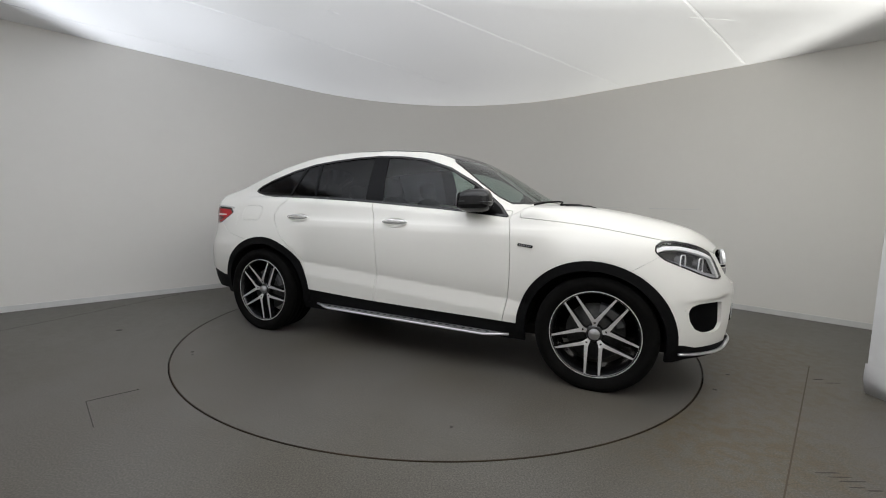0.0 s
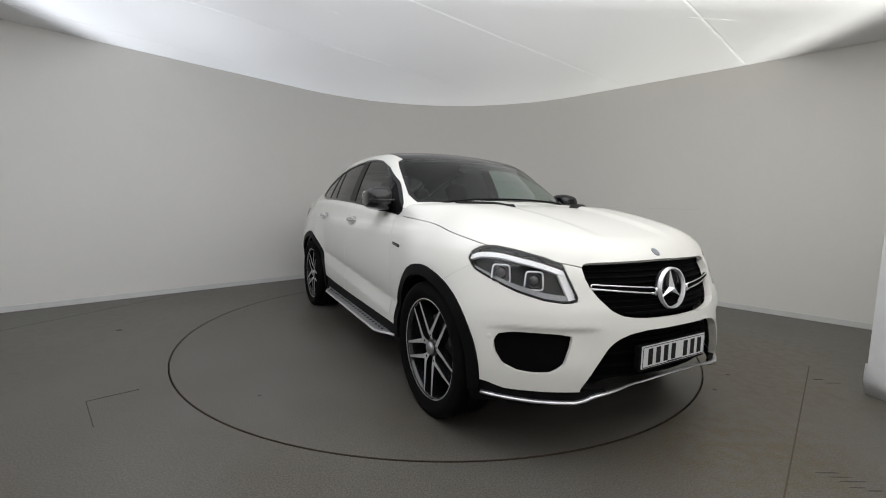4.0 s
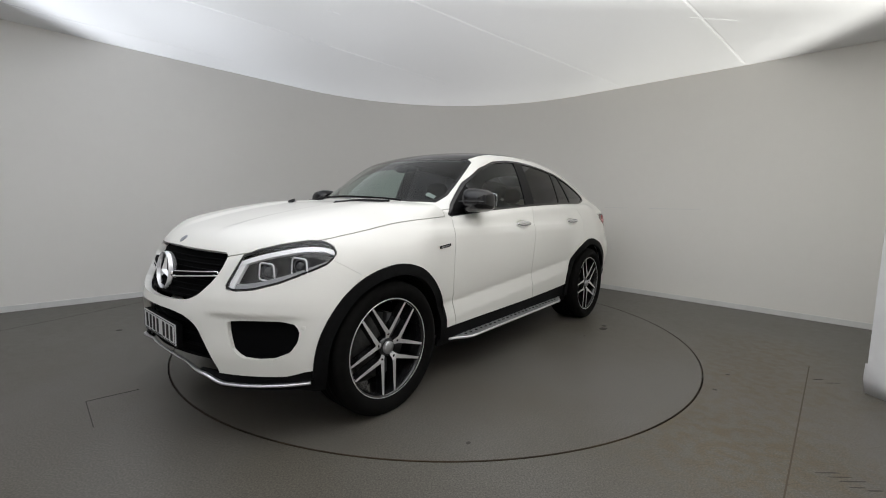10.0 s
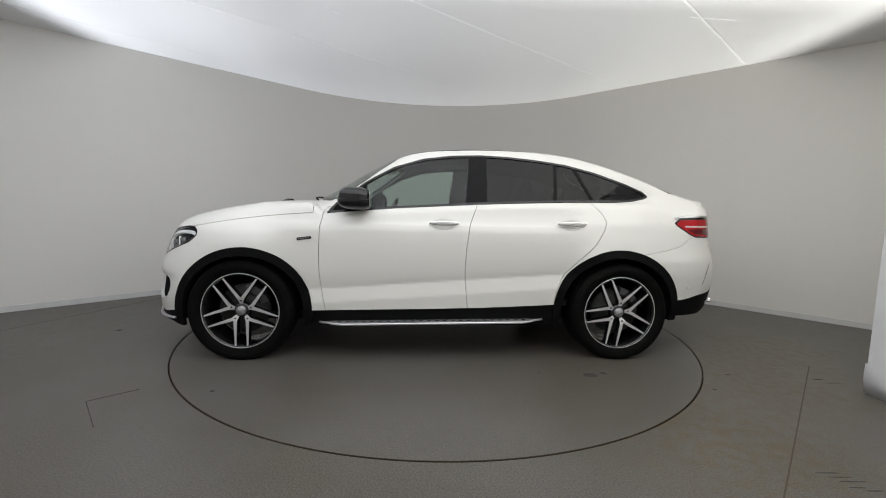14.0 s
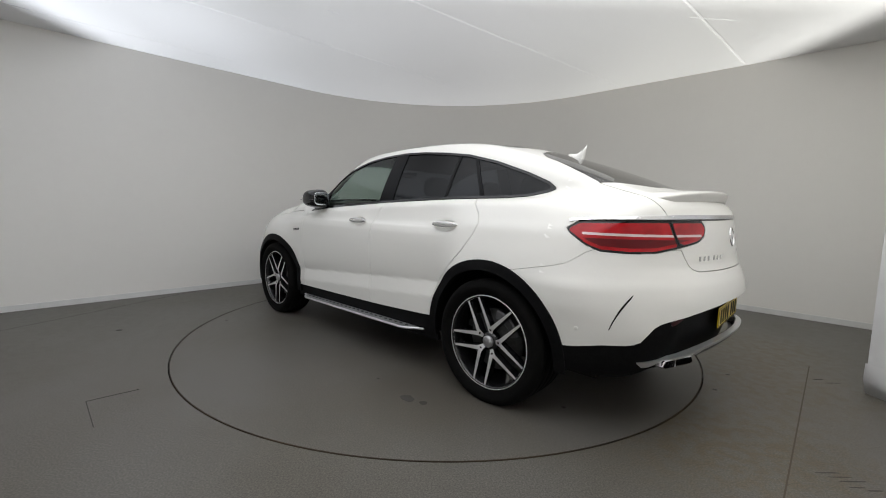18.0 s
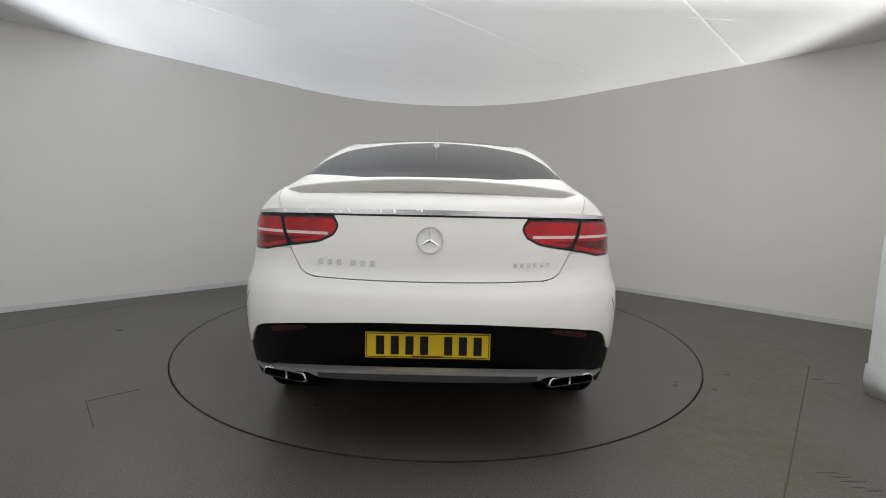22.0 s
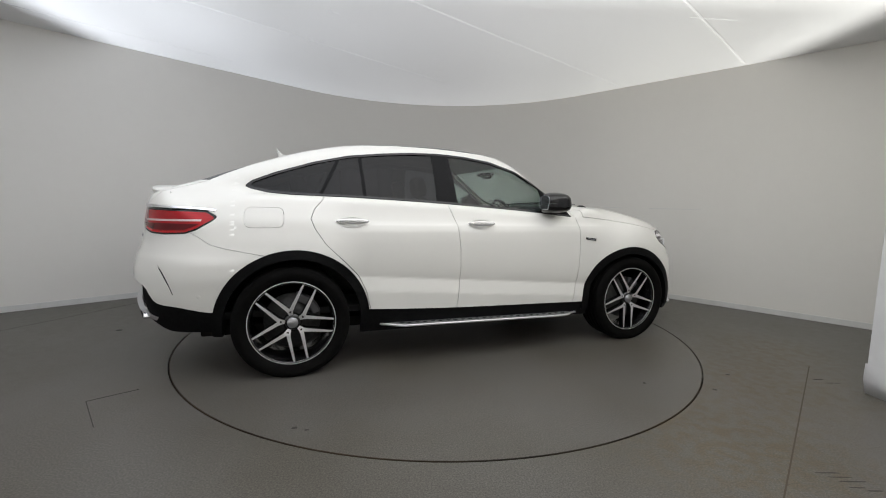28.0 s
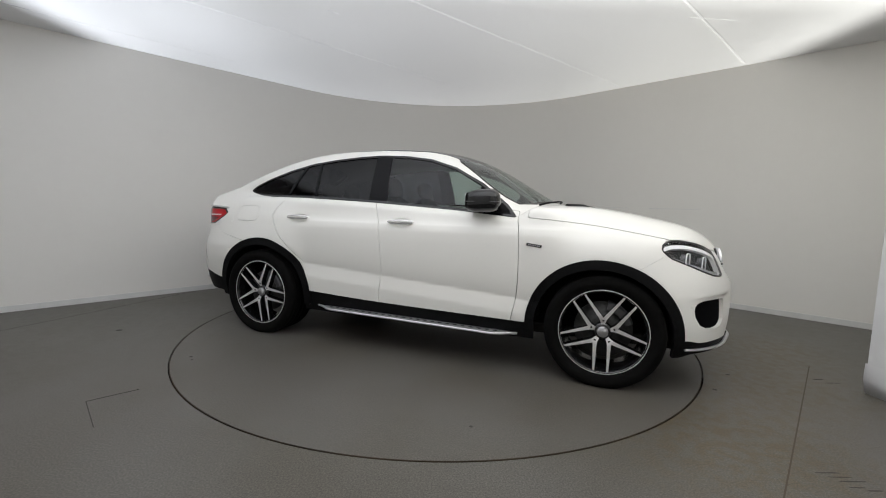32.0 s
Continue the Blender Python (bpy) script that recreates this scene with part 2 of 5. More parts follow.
def prism(bm, outline, z0, z1):
    """A closed body over a plan outline."""
    low = [bm.verts.new((x, y, z0)) for x, y in outline]
    high = [bm.verts.new((x, y, z1)) for x, y in outline]
    n = len(low)
    for i in range(n):
        bm.faces.new((low[i], low[(i + 1) % n], high[(i + 1) % n], high[i]))
    bm.faces.new(low[::-1])
    bm.faces.new(high)


# ---- the booth: a square room set cornerwise to the camera, its far corner swept round ----
CEIL_Z = 2.93
APEX, SWEEP = 4.60, 3.05
RIGHT_CORNER, LEFT_CORNER, NEAR = (5.30, -0.70), (-5.30, -0.70), (0.0, -6.0)


def swept_wall():
    """Plan of the two far walls with the round corner between them, from the left corner to the right one."""
    c = (0.0, APEX - SWEEP * math.sqrt(2))
    pts = [LEFT_CORNER]
    for i in range(97):
        a = radians(135 - 90 * i / 96)
        pts.append((c[0] + SWEEP * math.cos(a), c[1] + SWEEP * math.sin(a)))
    return pts + [RIGHT_CORNER]


PLAN = swept_wall()


def offset_plan(pts, d):
    out = []
    for i, p in enumerate(pts):
        a, b = Vector(pts[max(i - 1, 0)]), Vector(pts[min(i + 1, len(pts) - 1)])
        t = (b - a).normalized()
        out.append((p[0] - t.y * d, p[1] + t.x * d))
    return out


def wall_strip(name, pts, z0, z1, d0, d1, mat, label):
    bm = bmesh.new()
    inner, outer = offset_plan(pts, d0), offset_plan(pts, d1)
    prism(bm, inner + outer[::-1], z0, z1)
    bmesh.ops.recalc_face_normals(bm, faces=bm.faces[:])
    ob = mesh_object(name, bm, mat)
    return tagged(ob, label, "wall", kind="structure")


wall_far = wall_strip("wall_far", PLAN, 0.0, CEIL_Z, 0.0, 0.14, M_WALL, "off-white painted booth wall swept round the corner")
wall_near_left = wall_strip("wall_near_left", [NEAR, LEFT_CORNER], 0.0, CEIL_Z, 0.0, 0.14, M_WALL, "off-white painted booth wall")
wall_near_right = wall_strip("wall_near_right", [RIGHT_CORNER, NEAR], 0.0, CEIL_Z, 0.0, 0.14, M_WALL, "off-white painted booth wall")
tagged(wall_strip("baseboard", PLAN, 0.0, 0.062, -0.014, -0.001, M_SKIRT, "low white skirting board along the booth wall"), category="skirting")

TABLE_R, TABLE_GAP = 2.274, 0.0055


def ring_floor():
    bm = bmesh.new()
    n = 192
    outline = PLAN + [NEAR]
    edges = [(Vector(outline[i]), Vector(outline[(i + 1) % len(outline)])) for i in range(len(outline))]
    inner, outer = [], []
    for i in range(n):
        a = 2 * math.pi * i / n
        d = Vector((math.cos(a), math.sin(a)))
        best = 12.0
        for p, q in edges:
            e = q - p
            det = d.x * -e.y + e.x * d.y
            if abs(det) > 1e-9:
                s = (p.x * -e.y + e.x * p.y) / det
                u = (d.x * p.y - d.y * p.x) / det
                if s > 0 and -1e-6 <= u <= 1 + 1e-6:
                    best = min(best, s)
        inner.append(bm.verts.new((*(d * (TABLE_R + TABLE_GAP)), 0)))
        outer.append(bm.verts.new((*(d * (best + 0.05)), 0)))
    low = [bm.verts.new((v.co.x, v.co.y, -0.05)) for v in inner]
    for i in range(n):
        j = (i + 1) % n
        bm.faces.new((inner[i], outer[i], outer[j], inner[j]))
        bm.faces.new((inner[j], low[j], low[i], inner[i]))
    return bm


tagged(mesh_object("floor", ring_floor(), M_FLOOR), "grey speckled vinyl floor with scuffs and stains", "floor", kind="structure")
bm = bmesh.new()
bmesh.ops.create_circle(bm, cap_ends=True, segments=96, radius=TABLE_R + 0.25, matrix=Matrix.Translation((0, 0, -0.05)))
tagged(mesh_object("pit_floor", bm, M_DARK), "dark pit floor under the turntable gap", "floor", kind="structure")
def circle(r, n=192):
    return [(r * math.cos(2 * math.pi * i / n), r * math.sin(2 * math.pi * i / n)) for i in range(n)]


turntable = tagged(new("turntable"), "round grey vinyl turntable flush with the floor", "turntable")
bm = bmesh.new()
prism(bm, circle(TABLE_R - TABLE_GAP), -0.04, 0.0)
part("turntable_top", bm, M_TABLE, turntable, "grey speckled vinyl disc with scuffs")
bm = bmesh.new()
n = 192
rings = [[bm.verts.new((x, y, z)) for x, y in circle(r)] for r, z in ((TABLE_R - TABLE_GAP - 0.001, -0.03), (TABLE_R - TABLE_GAP - 0.001, 0.0015), (TABLE_R - TABLE_GAP + 0.003, 0.0012), (TABLE_R - TABLE_GAP + 0.003, -0.03))]
for p, q in zip(rings, rings[1:]):
    for i in range(n):
        bm.faces.new((p[i], p[(i + 1) % n], q[(i + 1) % n], q[i]))
part("edge_strip", bm, M_EDGE, turntable, "thin dark edge strip of the turntable")


def floor_spot(x, y, r, mat, parent, label, stretch=1.0, seed=0):
    """A thin worn patch lying on the floor."""
    bm = bmesh.new()
    pts = [(x + r * stretch * math.cos(a) * (1 + 0.35 * noise.noise((math.cos(a) * 2, math.sin(a) * 2, seed))), y + r * math.sin(a) * (1 + 0.35 * noise.noise((math.cos(a) * 2, math.sin(a) * 2, seed + 5)))) for a in [2 * math.pi * k / 14 for k in range(14)]]
    prism(bm, pts, 0.0004, 0.0012)
    return mesh_object("scuff_mark", bm, mat, parent, label)


for i, (x, y, r, st) in enumerate(((-1.37, -1.64, 0.012, 1.3), (-0.66, 1.25, 0.010, 1.0), (-1.02, 1.30, 0.035, 1.5), (-1.13, 1.27, 0.022, 1.2), (-1.31, -1.68, 0.008, 1.5), (0.9, -1.75, 0.010, 1.0), (-1.75, 0.7, 0.012, 1.2), (1.5, 1.5, 0.010, 1.4))):
    floor_spot(x, y, r, M_SCUFF, turntable, "small dark scuff on the turntable", st, i)


def floor_line(name, p, q, w, mat, label, category):
    d = (Vector(q) - Vector(p))
    nrm = Vector((-d.y, d.x)).normalized() * w / 2
    bm = bmesh.new()
    prism(bm, [tuple(Vector(p) + nrm), tuple(Vector(p) - nrm), tuple(Vector(q) - nrm), tuple(Vector(q) + nrm)], 0.0003, 0.0012)
    return tagged(mesh_object(name, bm, mat), label, category, kind="structure")


floor_line("floor_cut", (-2.055, -1.752), (-1.868, -1.582), 0.005, M_DARK, "dark cut line of a hatch in the vinyl floor", "floor line")
floor_line("floor_cut", (-2.055, -1.752), (-1.780, -2.030), 0.005, M_CUT, "faint cut line of a hatch in the vinyl floor", "floor line")
floor_line("floor_weld", (2.90, -0.99), (1.20, -2.75), 0.007, M_WELD, "brownish weld line between two vinyl sheets", "floor line")
floor_line("floor_weld", (-2.6, 3.0), (-4.3, -1.6), 0.004, M_CUT, "faint weld line between two vinyl sheets", "floor line")
for i, (x, y, r, st) in enumerate(((1.86, -1.44, 0.012, 1.2), (2.13, -1.18, 0.010, 1.6), (1.80, -2.31, 0.0035, 16.0), (1.83, -2.34, 0.0025, 22.0), (1.86, -2.37, 0.0035, 18.0), (1.84, -2.41, 0.0025, 14.0), (1.90, -2.43, 0.003, 12.0), (2.79, -1.30, 0.005, 12.0), (2.74, -1.24, 0.008, 5.0), (-2.9, -0.4, 0.02, 1.4))):
    tagged(floor_spot(x, y, r, M_SCUFF, None, "dark rubber scuff on the grey vinyl floor", st, 20 + i), category="scuff", group="floor scuffs")

# faint scratch along the wall, in two strokes
M_SCRATCH = material("wall_scratch", (0.60, 0.62, 0.65), 0.7, spec=0.2)
for a, b in ((0.0, 0.26), (0.5, 1.0)):
    bm = bmesh.new()
    p, q = (Vector((2.4646, 2.1354)).lerp(Vector((3.3546, 1.2454)), k) for k in (a, b))
    inward = Vector((-0.0016, -0.0016))
    prism(bm, [tuple(p), tuple(q), tuple(q + inward), tuple(p + inward)], 1.2165 - 0.006 * a, 1.2190 - 0.006 * a)
    bmesh.ops.recalc_face_normals(bm, faces=bm.faces[:])
    tagged(mesh_object("wall_scratch", bm, M_SCRATCH), "faint grey scratch along the painted wall", "scratch", kind="structure")

# white cloth-covered screen that stands beside the stage
bm = bmesh.new()
prism(bm, [(2.868, -1.44), (2.92, -1.40), (3.02, -3.0), (2.96, -3.0)], 0.03, CEIL_Z - 0.02)
bmesh.ops.recalc_face_normals(bm, faces=bm.faces[:])
screen = tagged(mesh_object("side_screen", bm, M_CLOTH), "tall white cloth screen standing beside the stage", "screen")
bm = bmesh.new()
rows = []
for k in range(9):
    t = k / 8
    y = -1.43 - 1.5 * t
    x = 2.866 + 0.085 * t
    rows.append([bm.verts.new((x - 0.003 + 0.003 * math.sin(9 * t), y, 0.20)), bm.verts.new((x - 0.007 - 0.006 * math.sin(7 * t), y, 0.09)), bm.verts.new((x - 0.004 - 0.02 * t + 0.012 * math.sin(11 * t), y - 0.02, 0.0)), bm.verts.new((x + 0.05, y, 0.0))])
for p, q in zip(rows, rows[1:]):
    for i in range(3):
        bm.faces.new((p[i], p[i + 1], q[i + 1], q[i]))
bm.faces.new(rows[0][::-1])
bmesh.ops.recalc_face_normals(bm, faces=bm.faces[:])
part("cloth_hem", bm, M_CLOTH, screen, "loose white cloth hem on the floor", True)

# ceiling: glowing cloth over stage and camera, then an unseen part coloured dark as unlit
def ceiling_piece(name, outline, z, mat, label):
    bm = bmesh.new()
    prism(bm, outline, z, z + 0.1)
    return tagged(mesh_object(name, bm, mat), label, "ceiling", kind="structure")


half = 5.3 - (CEILING_END + 0.7) * -1
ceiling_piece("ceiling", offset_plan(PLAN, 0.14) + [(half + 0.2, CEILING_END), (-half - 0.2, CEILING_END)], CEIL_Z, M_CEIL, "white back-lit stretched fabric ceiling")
ceiling_piece("ceiling_near", [(-half - 0.3, CEILING_END), (half + 0.3, CEILING_END), (0.0, -6.25)], CEIL_Z + 0.003, M_CEIL_DARK, "unseen ceiling behind the camera, coloured dark as if unlit")

# joints of the ceiling cloth, each with a painted shade line beside it
def ceiling_seam(p, q, w, mat, sag=0.006):
    d = (Vector(q) - Vector(p))
    n = Vector((-d.y, d.x)).normalized() * w / 2
    bm = bmesh.new()
    rows = []
    for i in range(25):
        c = Vector(p) + d * i / 24 + n * 0.6 * noise.noise((i * 0.4, p[0], 0))
        rows.append([bm.verts.new((*(c + n), CEIL_Z + 0.001)), bm.verts.new((*c, CEIL_Z - sag)), bm.verts.new((*(c - n), CEIL_Z + 0.001))])
    for a, b in zip(rows, rows[1:]):
        for k in range(2):
            bm.faces.new((a[k], b[k], b[k + 1], a[k + 1]))
    bmesh.ops.recalc_face_normals(bm, faces=bm.faces[:])
    return tagged(mesh_object("ceiling_seam", bm, mat), "raised line in the ceiling cloth: joints, a wrinkle, painted shade lines", "ceiling seam", kind="structure")


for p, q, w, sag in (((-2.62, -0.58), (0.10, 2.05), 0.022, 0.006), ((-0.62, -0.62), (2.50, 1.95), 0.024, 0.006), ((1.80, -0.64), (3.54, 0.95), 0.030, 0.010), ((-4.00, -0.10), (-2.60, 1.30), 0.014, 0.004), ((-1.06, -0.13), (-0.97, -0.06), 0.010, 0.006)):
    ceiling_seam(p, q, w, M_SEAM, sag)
    # the joint's shade, laid beside it as a thin darker strip
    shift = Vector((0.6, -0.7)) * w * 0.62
    ceiling_seam(tuple(Vector(p) + shift), tuple(Vector(q) + shift), w * 0.35, M_SEAM_SHADE, 0.002)
# wrinkle in the cloth, drawn as a lighter raised line
ceiling_seam((2.22, -0.17), (2.68, -0.13), 0.010, M_SEAM, 0.005)
# ---- the car's outer skin, as one smooth closed form: x forward, y to its left, z up ----
def curve(knots):
    """A smooth monotone curve through (position, value) knots."""
    k = np.array(sorted(knots), float)
    x, v = k[:, 0], k[:, 1]
    h, d = np.diff(x), np.diff(v) / np.diff(x)
    m = np.concatenate([[d[0]], np.where(d[:-1] * d[1:] > 0, 2 * d[:-1] * d[1:] / (d[:-1] + d[1:] + 1e-12), 0.0), [d[-1]]])

    def at(q):
        q = np.clip(np.asarray(q, float), x[0], x[-1])
        i = np.clip(np.searchsorted(x, q) - 1, 0, len(h) - 1)
        t = (q - x[i]) / h[i]
        return ((1 + 2 * t) * (1 - t) ** 2 * v[i] + t * (1 - t) ** 2 * h[i] * m[i]
                + t * t * (3 - 2 * t) * v[i + 1] + t * t * (t - 1) * h[i] * m[i + 1])
    return at


def smax(a, b, k):
    h = np.maximum(k - np.abs(a - b), 0.0) / k
    return np.maximum(a, b) + h * h * k * 0.25


def smin(a, b, k):
    return -smax(-a, -b, k)


def step(a, b, q):
    t = np.clip((q - a) / (b - a), 0, 1)
    return t * t * (3 - 2 * t)


HOOD = curve([(2.6, 0.70), (2.3, 0.905), (2.24, 0.96), (2.2, 0.985), (2.1, 1.027), (1.95, 1.073), (1.8, 1.111), (1.56, 1.159), (1.32, 1.194), (1.1, 1.207), (0.9, 1.225)])
BELT = curve([(1.1, 1.10), (0.83, 1.112), (0.53, 1.142), (0.1, 1.172), (-0.29, 1.197), (-0.57, 1.212), (-1.02, 1.23), (-1.5, 1.24), (-1.75, 1.25), (-2.1, 1.24), (-2.3, 1.215), (-2.6, 1.18)])
ROOF = curve([(2.8, 0.1), (1.6, 0.84), (1.3, 1.06), (1.06, 1.215), (0.92, 1.290), (0.8, 1.361), (0.68, 1.434), (0.57, 1.497), (0.45, 1.556), (0.33, 1.606), (0.2, 1.644), (0.0, 1.676), (-0.37, 1.695),
              (-0.61, 1.693), (-0.86, 1.682), (-1.1, 1.655), (-1.35, 1.602), (-1.6, 1.527), (-1.87, 1.432), (-2.14, 1.325), (-2.3, 1.26), (-2.5, 1.17)])
NOSE = curve([(0.1, 2.20), (0.24, 2.33), (0.35, 2.355), (0.45, 2.36), (0.6, 2.352), (0.7, 2.335), (0.78, 2.305), (0.86, 2.275), (0.93, 2.245), (1.0, 2.22), (1.2, 2.15)])
TAIL = curve([(0.2, 2.35), (0.30, 2.46), (0.40, 2.52), (0.5, 2.55), (0.6, 2.565), (0.7, 2.56), (0.8, 2.54), (0.86, 2.515), (0.92, 2.495), (1.0, 2.485), (1.1, 2.47), (1.17, 2.455), (1.24, 2.44), (1.5, 2.40)])
# the side's section by height: doors, wheel arches front and rear, nose, tail
SIDE_DOOR = curve([(0.15, 0.90), (0.36, 0.925), (0.50, 0.934), (0.7, 0.940), (0.9, 0.942), (0.98, 0.938), (1.035, 0.922), (1.06, 0.906), (1.12, 0.884), (1.18, 0.868), (1.35, 0.82)])
SIDE_ARCH = curve([(0.15, 0.93), (0.4, 0.965), (0.6, 0.98), (0.75, 0.982), (0.86, 0.972), (0.95, 0.945), (1.03, 0.893), (1.1, 0.83), (1.2, 0.74), (1.35, 0.62)])
SIDE_HAUNCH = curve([(0.15, 0.93), (0.4, 0.975), (0.6, 0.99), (0.78, 0.992), (0.9, 0.972), (1.0, 0.945), (1.06, 0.928), (1.12, 0.90), (1.2, 0.86), (1.3, 0.80), (1.45, 0.70)])
SIDE_NOSE = curve([(0.15, 0.92), (0.4, 0.965), (0.6, 0.955), (0.75, 0.925), (0.86, 0.888), (0.95, 0.845), (1.03, 0.778), (1.1, 0.705), (1.35, 0.50)])
SIDE_TAIL = curve([(0.15, 0.84), (0.4, 0.915), (0.6, 0.952), (0.7, 0.972), (0.77, 0.974), (0.85, 0.945), (0.95, 0.917), (1.05, 0.890), (1.15, 0.835), (1.25, 0.74), (1.45, 0.60)])
CABIN = curve([(1.3, 0.80), (0.85, 0.835), (0.5, 0.842), (0.0, 0.845), (-0.6, 0.842), (-1.1, 0.828), (-1.5, 0.80), (-1.8, 0.765), (-2.2, 0.70), (-2.6, 0.60)])


def side_at(x, z):
    w = [step(1.02, 1.36, x) * (1 - step(1.5, 2.0, x)), step(1.5, 2.0, x), step(-0.95, -1.3, x) * (1 - step(-1.6, -2.1, x)), step(-1.6, -2.1, x)]
    mid = 1 - sum(w)
    low = z - (0.603 - 0.070 * x)
    ridge = -0.021 * np.where(low > 0, np.exp(-np.maximum(low, 0) / 0.10), np.clip(1 + low / 0.11, 0, 1)) * step(0.1, 0.3, z)
    return mid * (SIDE_DOOR(z) + ridge) + w[0] * SIDE_ARCH(z) + w[1] * SIDE_NOSE(z) + w[2] * SIDE_HAUNCH(z) + w[3] * SIDE_TAIL(z)


def skin(x, y, z):
    """Below zero inside the body, above zero outside."""
    a = np.abs(y)
    side = a - side_at(x, z)
    shelf = 0.015 * step(0.650, 0.622, z) * step(0.42, 0.60, z) * step(0.44, 0.58, a) * step(0.94, 0.82, a)
    front = x - (NOSE(z) - shelf - 0.40 * a ** 2 - 0.7 * np.maximum(a - 0.62, 0) ** 2)
    rear = -x - (TAIL(z) - 0.30 * a ** 2 - 1.5 * np.maximum(a - 0.62, 0) ** 2)
    c1, c2 = 0.36 - 0.09 * (x - 1.5), 0.755 - 0.21 * (x - 1.5)
    dome = 0.013 * step(c1 - 0.10, c1 + 0.015, a) * (1 - step(c2 - 0.20, c2 + 0.03, a)) * step(2.2, 1.9, x) * step(0.9, 1.15, x)
    lid = HOOD(x) - 0.035 * a ** 2 + dome
    deck = BELT(x) + 0.0 * a
    blend = step(0.80, 1.0, x)
    top = z - (blend * lid + (1 - blend) * deck)
    body = smax(smax(side, front, 0.14), top, 0.05 + 0.10 * step(1.0, 1.4, x) + 0.05 * step(-1.5, -2.1, x))
    bow = x + 0.28 * a ** 2 * step(0.1, 0.6, x)
    roof = (z - (ROOF(bow) - 0.105 * a ** 2)) * (1 - 0.25 * step(0.2, 0.7, x))
    up = np.maximum(z - 1.18, -0.02)
    glass = (a - (CABIN(x) - 0.29 * up - 0.33 * up ** 2)) * 0.93
    cabin = smax(smax(roof, glass, 0.075), 0.9 - z, 0.02)
    form = smin(body, cabin, 0.02 + 0.10 * step(-1.55, -2.05, x))
    form = smax(form, rear, 0.07 + 0.09 * step(1.15, 0.95, z))
    return smax(form, 0.20 - z, 0.06)


def skin_normal(p):
    e = 0.007
    g = np.stack([skin(*(p + d).T) - skin(*(p - d).T) for d in np.eye(3) * e], -1)
    return g / np.linalg.norm(g, axis=1)[:, None]


def skin_rays(o, d, far):
    """Where rays that start inside the body leave it."""
    lo, hi = np.zeros(len(o)), np.full(len(o), far)
    for _ in range(24):
        mid = (lo + hi) / 2
        inside = skin(*(o + d * mid[:, None]).T) < 0
        lo, hi = np.where(inside, mid, lo), np.where(inside, hi, mid)
    return o + d * lo[:, None]


def skin_grid(n_end, n_mid, n_round):
    """Half of the skin (y >= 0) as a grid of points: along the car, and round it from below to above."""
    front, back = 1.62, -1.80
    ang = np.linspace(0, math.pi / 2, n_end + 1)[1:]
    rows = ([(back, -math.sin(a)) for a in ang[::-1]] + [(x, 0.0) for x in np.linspace(back, front, n_mid)] + [(front, math.sin(a)) for a in ang])
    phi = np.linspace(-math.pi / 2, math.pi / 2, n_round)
    phi = phi + 0.10 * np.sin(2 * phi)
    o, d = [], []
    for x, s in rows:
        c = math.sqrt(max(0.0, 1 - s * s))
        for f in phi:
            o.append((x, 0, 0.80))
            d.append((s, max(c * math.cos(f), 0.0), c * math.sin(f)))
    o, d = np.array(o), np.array(d)
    p = skin_rays(o, d, 3.0)
    p[:, 1] = np.where(d[:, 1] < 1e-9, 0.0, p[:, 1])
    return p.reshape(len(rows), n_round, 3)
# ---- cutting the skin into panels ----
def polygon_sdf(u, v, pts):
    """Signed distance to a closed outline in the plane, below zero inside."""
    p = np.stack([u, v], -1)
    best, inside = np.full(len(u), 9.0), np.zeros(len(u), bool)
    for i in range(len(pts)):
        a, b = np.array(pts[i], float), np.array(pts[(i + 1) % len(pts)], float)
        e = b - a
        t = np.clip(((p - a) @ e) / (e @ e + 1e-12), 0, 1)
        best = np.minimum(best, np.hypot(*(p - a - t[:, None] * e).T))
        cross = (a[1] > v) != (b[1] > v)
        with np.errstate(divide="ignore", invalid="ignore"):
            xi = a[0] + (v - a[1]) / (b[1] - a[1] + 1e-15) * e[0]
        inside ^= cross & (u < xi)
    return np.where(inside, -best, best)


def rounded(pts, r=0.02, n=4):
    """The outline with its corners rounded."""
    out = []
    k = len(pts)
    for i in range(k):
        p0, p, p1 = (np.array(pts[(i + d) % k], float) for d in (-1, 0, 1))
        d0, d1 = np.linalg.norm(p0 - p), np.linalg.norm(p1 - p)
        a, b = p + (p0 - p) * min(r / d0, 0.5), p + (p1 - p) * min(r / d1, 0.5)
        for j in range(n + 1):
            t = j / n
            out.append(tuple((1 - t) ** 2 * a + 2 * t * (1 - t) * p + t * t * b))
    return out


